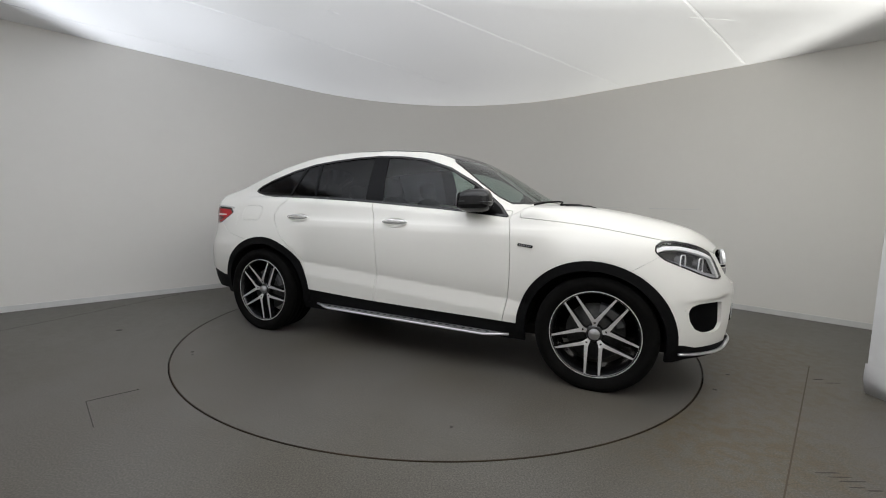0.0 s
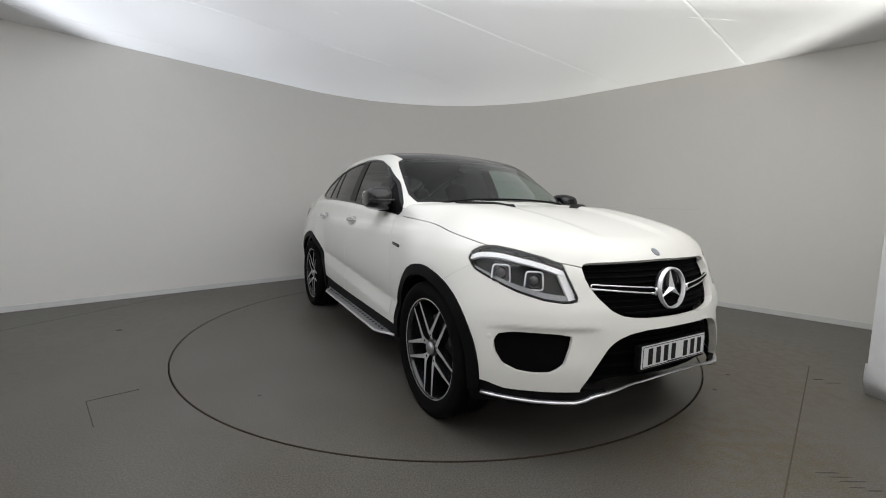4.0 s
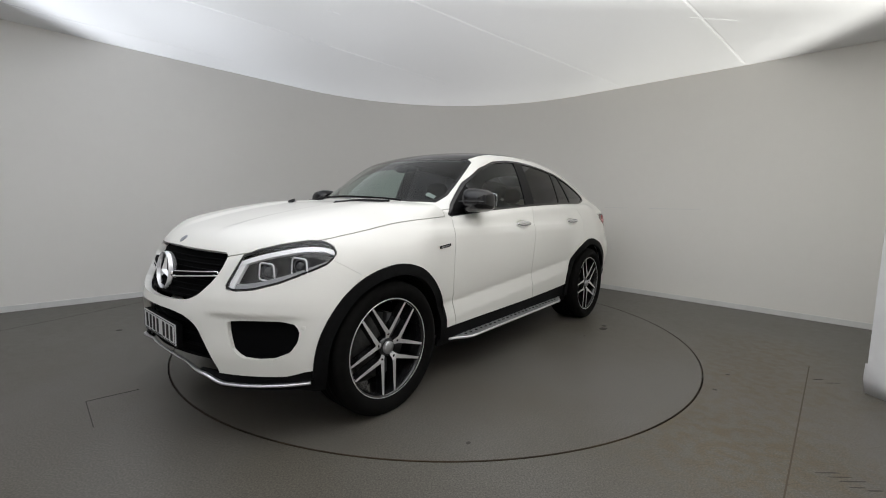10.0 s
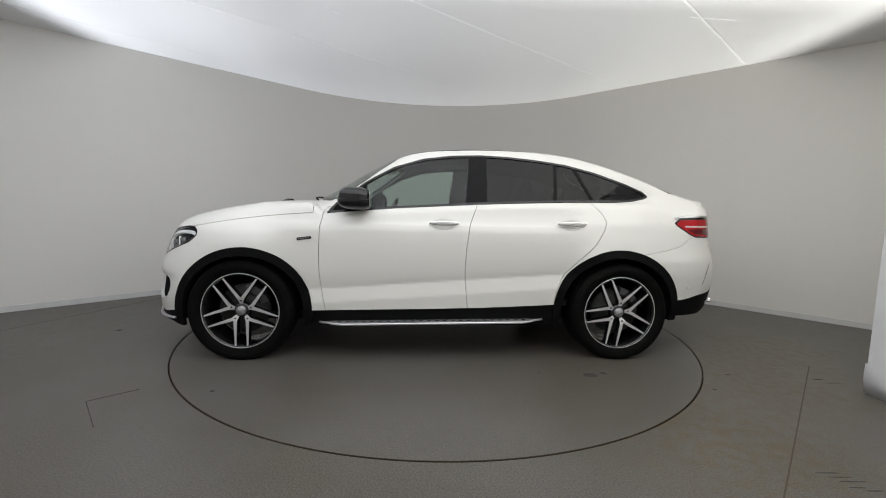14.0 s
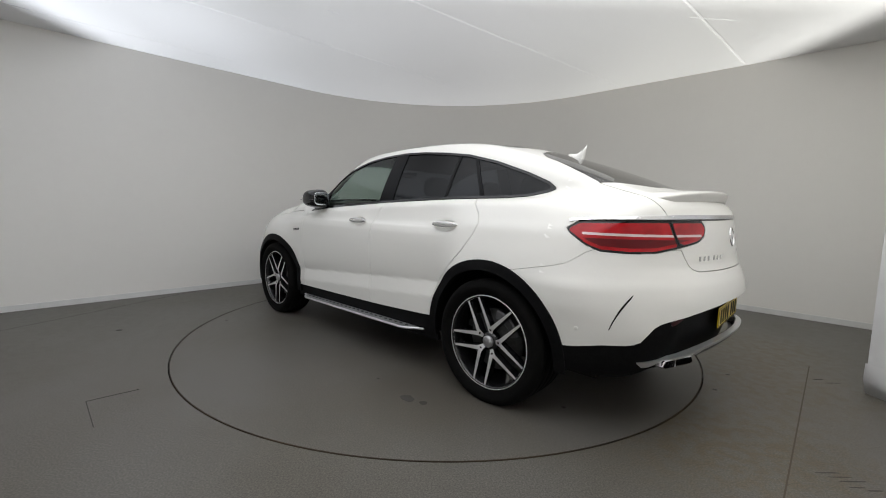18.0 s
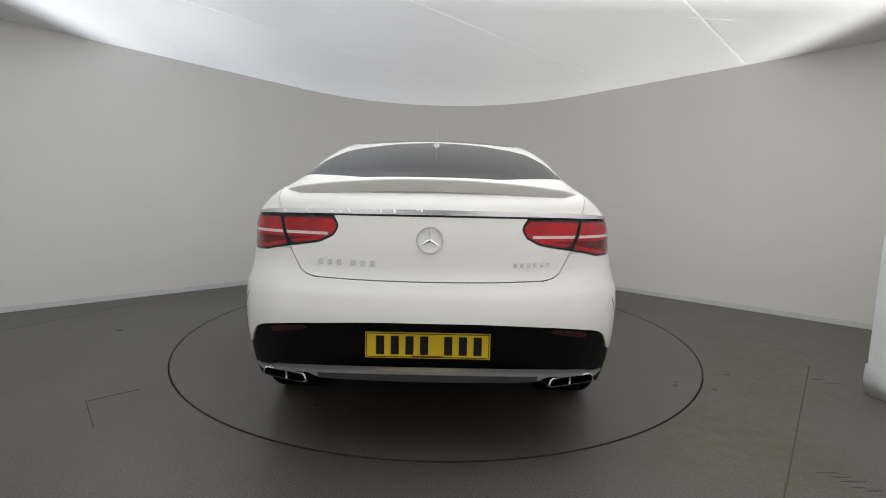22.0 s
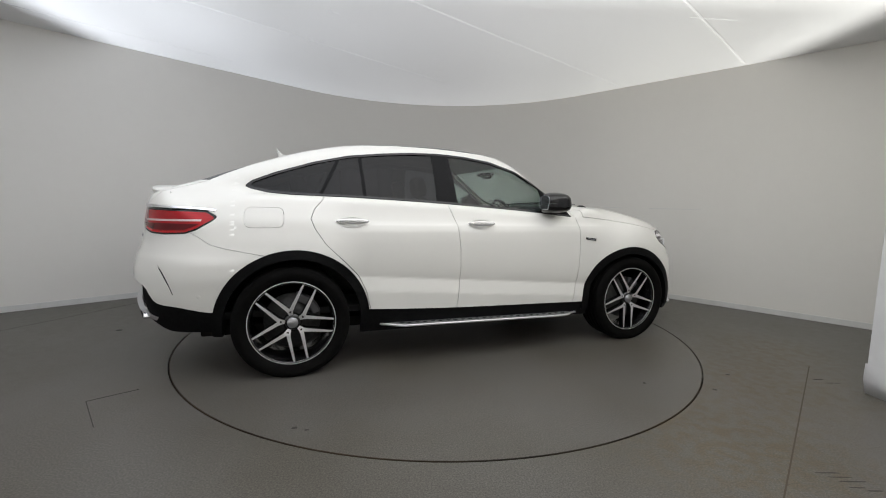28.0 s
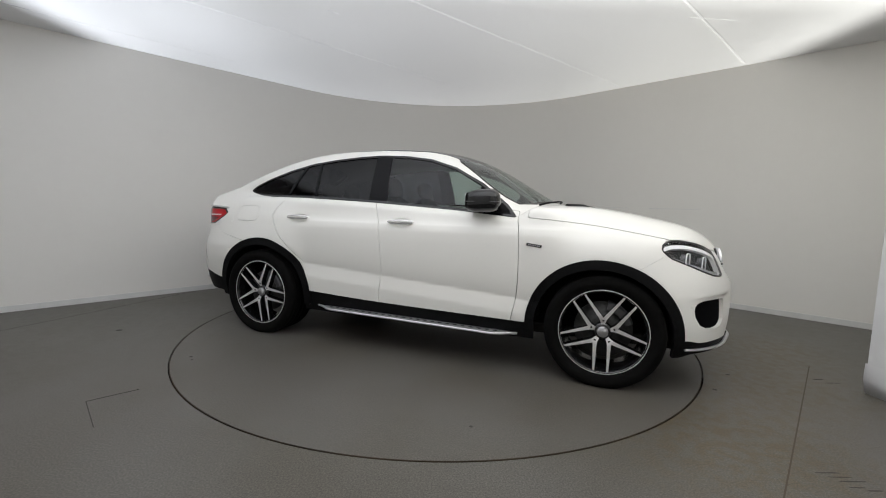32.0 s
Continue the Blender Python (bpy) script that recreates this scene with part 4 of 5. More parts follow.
def tube(bm, path, radius, segs=8, flat=1.0):
    """A rod along points; flat squeezes it in height."""
    rings = []
    pts = [Vector(p) for p in path]
    for i, p in enumerate(pts):
        t = (pts[min(i + 1, len(pts) - 1)] - pts[max(i - 1, 0)]).normalized()
        side = t.cross(Vector((0, 0, 1)))
        side = side.normalized() if side.length > 1e-4 else Vector((1, 0, 0))
        up = side.cross(t)
        r = radius(i / (len(pts) - 1)) if callable(radius) else radius
        rings.append([bm.verts.new(p + side * r * math.cos(2 * math.pi * k / segs) + up * r * flat * math.sin(2 * math.pi * k / segs)) for k in range(segs)])
    for a, b in zip(rings, rings[1:]):
        for k in range(segs):
            bm.faces.new((a[k], a[(k + 1) % segs], b[(k + 1) % segs], b[k]))
    bm.faces.new(rings[0][::-1])
    bm.faces.new(rings[-1])


def bevel_box(bm, center, size, r=0.004, m=None):
    made = add_box(bm, center, size)
    edges = {e for v in made for e in v.link_edges}
    out = bmesh.ops.bevel(bm, geom=list(edges), offset=r, segments=2, affect="EDGES", profile=0.6)
    if m:
        vs = set(out["verts"]) | {v for v in made if v.is_valid}
        bmesh.ops.transform(bm, matrix=m, verts=list(vs))


def slab(bm, outline, thick, m):
    """A flat plate over an outline in its own x, y, thickened along z."""
    low = [bm.verts.new(m @ Vector((x, y, -thick / 2))) for x, y in outline]
    high = [bm.verts.new(m @ Vector((x, y, thick / 2))) for x, y in outline]
    n = len(low)
    faces = [bm.faces.new((low[i], low[(i + 1) % n], high[(i + 1) % n], high[i])) for i in range(n)]
    faces += [bm.faces.new(low[::-1]), bm.faces.new(high)]
    return faces


def on_side(x, z):
    """The skin's half width at a place on the side."""
    return float(skin_rays(np.array([[x, 0.0, z]]), np.array([[0.0, 1.0, 0.0]]), 2.0)[0, 1])


def on_end(y, z, way):
    """The skin's x at the nose (way 1) or the tail (way -1)."""
    return float(skin_rays(np.array([[0.0, y, z]]), np.array([[float(way), 0.0, 0.0]]), 4.0)[0, 0])


def on_top(x, y):
    return float(skin_rays(np.array([[x, y, 0.8]]), np.array([[0.0, 0.0, 1.0]]), 2.0)[0, 2])


FACE_FRONT = Matrix(((0, 0, 1, 0), (1, 0, 0, 0), (0, 1, 0, 0), (0, 0, 0, 1)))     # own x -> y, own y -> z, own z -> x
FACE_REAR = Matrix(((0, 0, -1, 0), (-1, 0, 0, 0), (0, 1, 0, 0), (0, 0, 0, 1)))

# ---- lamps ----
for side in (1, -1):
    put = (lambda s: s) if side > 0 else (lambda s: s.mirrored())
    sd = (lambda x, a, z: polygon_sdf(a - x, z, HEADLAMP))
    bm = bmesh.new()
    core, edge = headlamp.split(sd(*headlamp.xaz) + 0.009)
    lamp = panel("headlamp", put(headlamp.pushed(-0.055)), M_LAMP_DARK, car, "headlamp with a clear lens, two projectors and a light strip", 0)
    panel("lamp_edge", put(edge), M_BLACK, lamp, "black lamp seal", 0.07)
    panel("lens", put(core), M_LENS, lamp, "clear lamp lens", 0).visible_shadow = False
    top_line = curve([(-1.65, 0.875), (-1.525, 0.905), (-1.41, 0.932), (-1.235, 0.960), (-1.086, 0.976), (-0.98, 0.974), (-0.90, 0.955)])
    brow, under = core.split((lambda x, a, z: top_line(a - x) - 0.028 - z)(*core.xaz))
    upper, brow = brow.split((lambda x, a, z: top_line(a - x) - 0.006 - z)(*brow.xaz))
    panel("light_strip", put(brow.pushed(-0.007)), M_LAMP_SILVER, lamp, "bright light strip along the lamp's brow", 0.02)
    low_line = curve([(-1.64, 0.762), (-1.56, 0.754), (-1.424, 0.764), (-1.249, 0.797), (-1.062, 0.847), (-0.935, 0.885)])
    inside = lambda x, a, z: a - x + 1.632 - 0.67 * (z - 0.762) - 0.052
    wing, under = under.split(inside(*under.xaz))
    panel("inner_wing", put(wing.pushed(-0.010)), M_LAMP_SILVER, lamp, "bright silver wing at the lamp's inner end", 0.02)
    shelf, inner = under.split((lambda x, a, z: z - low_line(a - x) - 0.036 + 0.05 * np.maximum(a - x + 1.3, 0))(*under.xaz))
    panel("bezel", put(shelf.pushed(-0.016)), M_LAMP_GREY, lamp, "grey inner bezel", 0.03)
    for q in ((2.069, 0.717, 0.857), (1.950, 0.833, 0.884)):
        n = skin_normal(np.array([q]))[0]
        aim = Vector((0.92, 0.38 * 1, 0.0)).normalized()
        c = Vector(q) - Vector(n) * 0.036
        m = Matrix.Translation((c.x, c.y * side, c.z)) @ Vector((aim.x, aim.y * side, 0)).to_track_quat("Y", "Z").to_matrix().to_4x4()
        bm = bmesh.new()
        lathe(bm, [(0.036, -0.03), (0.036, 0.002), (0.033, 0.005), (0.030, 0.002), (0.030, -0.02)], 28, m)
        part("projector_ring", bm, M_CALIPER, lamp, "grey projector ring", True)
        bm = bmesh.new()
        lathe(bm, [(0.030, -0.018), (0.026, 0.002), (0.018, 0.010), (0.004, 0.013), (0.0005, 0.013)], 24, m)
        part("projector_lens", bm, M_PROJECTOR, lamp, "glass projector lens", True)
        frame_line = rounded([(-0.046, -0.046), (-0.040, 0.040), (0.040, 0.044), (0.048, -0.040)], 0.018, 5)
        bm = bmesh.new()
        tube(bm, [m @ Vector((u, 0.008, v)) for u, v in frame_line + frame_line[:1]], 0.0042, 6)
        part("light_guide", bm, M_LAMP_SILVER, lamp, "bright light guide round the projector", True)
    # tail lamps: outer one on the body, inner one on the tailgate
    for name, sk, parent in (("tail_lamp", lamp_outer, car), ("tail_lamp_inner", lamp_inner, tailgate)):
        field = lambda x, a, z: np.maximum(polygon_sdf(a + x, z, TAILLAMP), (gate_side(x, a, z) if name.endswith("inner") else -gate_side(x, a, z)) - 0.0)
        core, edge = sk.split(field(*sk.xaz) + 0.010)
        base = panel(name, put(edge), M_BLACK, parent, "red tail lamp with a pale light bar and a black rim", 0.02)
        mid_z = lambda x, a: 1.060 + 0.004 * (a + x + 1.5)
        bar, red = take(core, lambda x, a, z: a + x + 1.10, lambda x, a, z: -1.985 - a - x, lambda x, a, z: mid_z(x, a) - 0.006 - z, lambda x, a, z: z - mid_z(x, a) - 0.006)
        panel("light_bar", put(bar.pushed(0.001)), M_LAMP_BAR, base, "pale light bar", 0.006)
        up, low = red.split((lambda x, a, z: 1.056 - z)(*red.xaz))
        lowest, low = take(low, lambda x, a, z: z - 1.040, lambda x, a, z: polygon_sdf(a + x, z, TAILLAMP) + 0.026)
        shade, up = up.split((lambda x, a, z: 1.122 - z)(*up.xaz))
        panel("lamp_shade", put(shade), M_BLACK, base, "black upper edge of the lamp", 0.004)
        panel("upper_lens", put(up), M_RED, base, "red upper lens", 0.004)
        panel("lower_lens", put(low), M_RED, base, "red lower lens", 0.004)
        panel("lower_reflector", put(lowest.pushed(-0.002)), M_RED_DEEP, base, "deep red reflector field", 0.004)

# ---- nose: grille, intakes, lip, plate ----
def set_back(sk, d):
    return Skin(sk.p - np.array([d, 0.0, 0.0]), sk.n, sk.f)


panel("grille_back", set_back(grille_face, 0.055).both(), M_GRILLE, car, "black grille backing", 0)
for i in range(9):
    z = 0.695 + i * 0.027
    w = float(np.interp(z, [0.68, 0.70, 0.765, 0.84, 0.91, 0.935], [0.15, 0.36, 0.445, 0.49, 0.47, 0.35]))
    bm = bmesh.new()
    path = [(on_end(y, z, 1) - 0.048, y, z) for y in np.linspace(-w, w, 17)]
    tube(bm, path, 0.006, 6)
    part("grille_slat", bm, M_GRILLE, car)
for side in (1, -1):
    bm = bmesh.new()
    ys = np.linspace(0.125, 0.475, 12)
    top, low = [], []
    for y in ys:
        t = (y - 0.125) / 0.35
        zc, h = 0.797 + 0.028 * t, 0.028 * (1 - t) + 0.020 * t
        x = on_end(y, zc, 1) - 0.012
        top.append((x, y * side, zc + h / 2))
        low.append((x, y * side, zc - h / 2))
    tube(bm, top, 0.004, 6)
    tube(bm, low, 0.0055, 6)
    tube(bm, [top[-1], low[-1]], 0.004, 6)
    tube(bm, [top[0], low[0]], 0.008, 6)
    tube(bm, [low[0], low[1]], lambda t: 0.009 - 0.003 * t, 6)
    part("grille_fin", bm, M_CHROME, car, "chrome-edged twin grille fin", True)
    bm = bmesh.new()
    tube(bm, [((a[0] + b[0]) / 2 - 0.008, a[1], (a[2] + b[2]) / 2) for a, b in zip(top, low)], 0.011, 6)
    part("grille_fin_core", bm, M_GRILLE, car, "black core of the grille fin")


def ring_badge(bm, m, r, w, deep):
    """A ring with three tapering arms."""
    prof = [(r - w, 0), (r - w * 0.7, deep), (r - w * 0.3, deep), (r, 0), (r - w / 2, -deep * 0.4)]
    lathe(bm, prof, 48, m @ Matrix.Rotation(radians(90), 4, "X"), closed=True)
    for k in range(3):
        a = radians(90 + 120 * k)
        tip = Vector((math.cos(a), math.sin(a), 0)) * (r - w * 0.6)
        nx = Vector((-math.sin(a), math.cos(a), 0))
        b0, b1 = nx * r * 0.12, nx * -r * 0.12
        hub = Vector((0, 0, deep * 1.3))
        back = Vector((math.cos(a), math.sin(a), 0)) * -r * 0.04
        v = [bm.verts.new(m @ q) for q in (b0, tip, b1, hub, back)]
        bm.faces.new((v[0], v[1], v[3]))
        bm.faces.new((v[1], v[2], v[3]))
        bm.faces.new((v[2], v[4], v[3]))
        bm.faces.new((v[4], v[0], v[3]))
        bm.faces.new((v[0], v[4], v[2], v[1]))


bm = bmesh.new()
ring_badge(bm, Matrix.Translation((2.272, 0, 0.800)) @ FACE_FRONT @ pose(0, 0, 0, -6, 0, 0), 0.105, 0.0125, 0.018)
part("grille_badge", bm, M_STAR, car, "chrome ring badge with three arms")
bm = bmesh.new()
lathe(bm, [(0.10, -0.02), (0.10, -0.012), (0.0005, -0.010)], 40, Matrix.Translation((2.266, 0, 0.800)) @ Matrix.Rotation(radians(-90), 4, "Z") @ Matrix.Rotation(radians(0), 4, "X"))
part("badge_plate", bm, M_BLACK, car, "gloss black badge plate")
bm = bmesh.new()
q = (2.178, 0.0, on_top(2.178, 0.0))
m = Matrix.Translation(q) @ Vector(skin_normal(np.array([q]))[0]).to_track_quat("Y", "Z").to_matrix().to_4x4()
lathe(bm, [(0.025, -0.002), (0.025, 0.002), (0.020, 0.0035), (0.017, 0.0025), (0.0005, 0.005)], 28, m)
part("bonnet_badge", bm, M_MEDAL, car, "small round silver bonnet badge", True)
panel("intake_back", set_back(intake_face, 0.085).both(), M_GRILLE, car, "black lower intake", 0)
for i in range(4):
    z = 0.395 + i * 0.055
    w = float(np.interp(z, [0.36, 0.6], [0.52, 0.37]))
    bm = bmesh.new()
    tube(bm, [(on_end(y, z, 1) - 0.065, y, z) for y in np.linspace(-w, w, 13)], 0.007, 6)
    part("intake_slat", bm, M_GRILLE, car)
for side in (1, -1):
    put = (lambda s: s) if side > 0 else (lambda s: s.mirrored())
    panel("fog_intake", put(fog_face.pushed(-0.022)), M_GRILLE, car, "black side intake in the bumper", 0)


LIP_Z = curve([(0.0, 0.372), (0.10, 0.367), (0.20, 0.357), (0.354, 0.345), (0.49, 0.334), (0.536, 0.312), (0.578, 0.301), (0.714, 0.304), (0.82, 0.310), (0.93, 0.316)])


def lip_path(out):
    path = []
    for i in range(81):
        a = radians(-60 + 120 * i / 80)
        d = Vector((math.cos(a), math.sin(a), 0))
        z = 0.36
        for _ in range(3):
            q = Vector(skin_rays(np.array([[1.42, 0.0, max(z, 0.30)]]), np.array([list(d)]), 2.0)[0])
            z = float(LIP_Z(abs(q.y)))
        path.append((q.x + d.x * out - 0.055 * float(step(0.50, 0.22, abs(q.y))), q.y + d.y * out, z))
    return path


bm = bmesh.new()
tube(bm, lip_path(0.002), lambda t: 0.008 + 0.007 * float(step(0.30, 0.55, abs(2 * t - 1))), 8, 0.55)
part("silver_lip", bm, M_SATIN, car, "silver splitter along the front apron", True)

def number_plate(name, m, mat, label, parent):
    bm = bmesh.new()
    bevel_box(bm, (0, 0, 0), (0.52, 0.111, 0.006), 0.003, m)
    plate = part(name, bm, mat, parent, label)
    bm = bmesh.new()
    for a, b, w, h in ((0, 0.0495, 0.51, 0.003), (0, -0.0495, 0.51, 0.003), (0.2535, 0, 0.003, 0.10), (-0.2535, 0, 0.003, 0.10)):
        add_box(bm, (a, b, 0.0035), (w, h, 0.0012), m)
    part("plate_border", bm, M_INK, plate, "thin black border line")
    for x in (-0.198, -0.137, -0.076, -0.015, 0.085, 0.146, 0.207):
        bm = bmesh.new()
        add_box(bm, (x, 0, 0.0036), (0.034, 0.079, 0.0014), m)
        part("plate_bar", bm, M_INK, plate, "plain black bar in place of a character")
    bm = bmesh.new()
    add_box(bm, (0, -0.0455, 0.0036), (0.13, 0.003, 0.0012), m)
    part("plate_small_bar", bm, M_INK, plate)
    return plate


number_plate("front_number_plate", Matrix.Translation((2.318, 0, 0.492)) @ FACE_FRONT, M_PLATE_W, "white front number plate with black bars", car)
number_plate("rear_number_plate", Matrix.Translation((-2.496, 0, 0.604)) @ FACE_REAR, M_PLATE_Y, "yellow rear number plate with black bars", car)
bm = bmesh.new()
bevel_box(bm, (2.300, 0, 0.485), (0.03, 0.54, 0.125), 0.006)
part("plate_holder", bm, M_PLASTIC, car, "black plate holder")

# ---- bonnet vents, fender badges, sensors, wipers, fin ----
for side in (1, -1):
    bm = bmesh.new()
    cols = []
    for y in np.linspace(0.255, 0.595, 13):
        t = (y - 0.255) / 0.34
        x0, x1 = 1.395 - 0.20 * t, 1.335 - 0.18 * t
        if t in (0.0, 1.0):
            x0 = x1 + 0.02
        cols.append([bm.verts.new((x, y * side, on_top(x, y) + h)) for x, h in ((x0, 0.001), ((x0 + x1) / 2, 0.008), (x1, 0.015), (x1 - 0.006, 0.001))])
    for a, b in zip(cols, cols[1:]):
        for k in range(3):
            bm.faces.new((a[k], a[k + 1], b[k + 1], b[k]))
    bmesh.ops.recalc_face_normals(bm, faces=bm.faces[:])
    part("bonnet_vent", bm, M_PLASTIC, car, "black slotted bonnet vent")
    bm = bmesh.new()
    y = on_side(0.985, 0.928) + 0.003
    bevel_box(bm, (0, 0, 0), (0.105, 0.006, 0.019), 0.002, Matrix.Translation((0.985, y * side, 0.928)) @ pose(0, 0, 0, 0, 7, 0))
    badge = part("fender_badge", bm, M_BLACK, car, "small black fender badge with pale bars")
    bm = bmesh.new()
    for k in range(7):
        add_box(bm, (-0.036 + k * 0.012, 0.0035 * side, 0), (0.007, 0.002, 0.008), Matrix.Translation((0.985, y * side, 0.928)) @ pose(0, 0, 0, 0, 7, 0))
    part("badge_bars", bm, M_BADGE, badge, "plain pale bars")
    for x, z in ((1.969, 0.588), (-2.011, 0.580)):
        q = np.array([[x, on_side(x, z), z]])
        n = Vector(skin_normal(q)[0])
        bm = bmesh.new()
        m = Matrix.Translation((q[0][0], q[0][1] * side, z)) @ Vector((n.x, n.y * side, n.z)).to_track_quat("Y", "Z").to_matrix().to_4x4()
        lathe(bm, [(0.011, -0.002), (0.011, 0.0004), (0.0095, 0.0009), (0.0005, 0.0009)], 20, m)
        part("parking_sensor", bm, M_PAINT, car, "", True)
    bm = bmesh.new()
    y0 = 0.52 if side > 0 else 0.02
    path = [(on_ws + 0.004, yy, zz) for on_ws, yy, zz in [(1.045 - 0.27 * (y0 - 0.60 * k / 12) ** 2 + 0.012 * math.sin(k / 4), y0 - 0.60 * k / 12, on_top(1.03 - 0.27 * (y0 - 0.60 * k / 12) ** 2, y0 - 0.60 * k / 12) + 0.012) for k in range(13)]]
    tube(bm, path, 0.008, 6)
    part("wiper", bm, M_PLASTIC, car, "black windscreen wiper")
bm = bmesh.new()
fin = []
for t in np.linspace(0, 1, 9):
    x = -1.425 - 0.125 * t
    h = 0.012 + 0.098 * t ** 2.2
    w = 0.030 * (1 - 0.55 * t) * (0.35 + math.sin(math.pi * min(t + 0.18, 1)) * 0.65)
    zb = on_top(x, 0.0) - 0.004
    fin.append([bm.verts.new(p) for p in ((x, w, zb), (x - 0.01, w * 0.35, zb + h * 0.7), (x - 0.02, 0, zb + h), (x - 0.01, -w * 0.35, zb + h * 0.7), (x, -w, zb))])
for a, b in zip(fin, fin[1:]):
    for k in range(4):
        bm.faces.new((a[k], a[k + 1], b[k + 1], b[k]))
bm.faces.new(fin[-1])
bm.faces.new(fin[0][::-1])
bmesh.ops.recalc_face_normals(bm, faces=bm.faces[:])
part("roof_aerial", bm, M_PAINT, car, "white shark-fin roof aerial", True)

# ---- tail: chrome band, spoiler, badges, silver diffuser, tailpipes ----
panel("chrome_strip", chrome_band.pushed(0.007).both(), M_CHROME_SOFT, tailgate, "chrome strip above the tail lamps", 0.012)
panel("strip_shadow", strip_shadow.pushed(-0.003).both(), M_BLACK, tailgate, "dark strip for the shadow gap under the chrome strip", 0.01)
bm = bmesh.new()
rows = []
for y in np.linspace(-0.735, 0.735, 41):
    a = abs(y)
    e = 1 - float(step(0.57, 0.725, a))
    lift = 0.010 + 0.026 * e
    xf = -2.19 - 0.02 * e
    xt = on_end(y, 1.225, -1) - 0.006 - 0.030 * e + 0.02 * (1 - e) + 0.030
    zt = 1.286 - 0.095 * a ** 2 + 0.012 * e
    zf = on_top(xf, y)
    rows.append([bm.verts.new(p) for p in ((xf, y, zf + 0.001), (xf * 0.55 + xt * 0.45, y, (zf * 0.55 + zt * 0.45) + 0.004 * e), (xt + 0.012, y, zt + 0.001), (xt, y, zt - 0.006), (xt + 0.003, y, zt - 0.012), (xt + 0.012, y, zt - 0.014 - lift), (xt + 0.075, y, zt - 0.035 - lift))])
for a, b in zip(rows, rows[1:]):
    for k in range(6):
        bm.faces.new((a[k], a[k + 1], b[k + 1], b[k]))
bm.faces.new(rows[0])
bm.faces.new(rows[-1][::-1])
bmesh.ops.recalc_face_normals(bm, faces=bm.faces[:])
part("spoiler", bm, M_PAINT, tailgate, "pearl white lip spoiler", True)
bm = bmesh.new()
ring_badge(bm, Matrix.Translation((-2.482, 0, 1.042)) @ FACE_REAR @ pose(0, 0, 0, -8, 0, 0), 0.056, 0.006, 0.004)
part("tailgate_badge", bm, M_CHROME_SOFT, tailgate, "chrome ring badge with three arms")
for y0, n, w, h in ((0.462, 3, 0.034, 0.028), (0.318, 3, 0.034, 0.028), (-0.357, 6, 0.024, 0.020)):
    for k in range(n):
        y, z = y0 - k * w * 1.22, 0.940 if h > 0.025 else 0.942
        bm = bmesh.new()
        x = on_end(y, z, -1) - 0.002
        add_box(bm, (x, y, z), (0.005, w * 0.55, h * 0.85))
        part("model_bar", bm, M_HANDLE, tailgate, "plain chrome bar in place of a letter")
TRIM_TOP = lambda a: 0.514 - 0.120 * a ** 2
silver, _ = take(low_rear, lambda x, a, z: x + 1.9, lambda x, a, z: z - TRIM_TOP(a), lambda x, a, z: 0.452 - 0.085 * a ** 2 + 0.034 * step(0.46, 0.52, a) * step(0.775, 0.735, a) - z, lambda x, a, z: a - 0.815 + 1.2 * np.maximum(0.43 - z, 0))
lean = 0.55 * np.maximum(TRIM_TOP(silver.p[:, 1]) - 0.014 - silver.p[:, 2], 0)
silver = Skin(silver.p + lean[:, None] * (1, 0, 0), silver.n, silver.f)
# middle of the slope faces down: its shade is put into a darker satin
low_part, silver = take(silver, lambda x, a, z: z - TRIM_TOP(a) + 0.017, lambda x, a, z: a - 0.47)
panel("diffuser_trim", silver.both(), M_SATIN, car, "satin silver diffuser trim", 0.03)
panel("diffuser_slope", low_part.both(), M_SATIN_SHADE, car, "satin slope under the diffuser trim, coloured dark for its downward shade", 0.03)
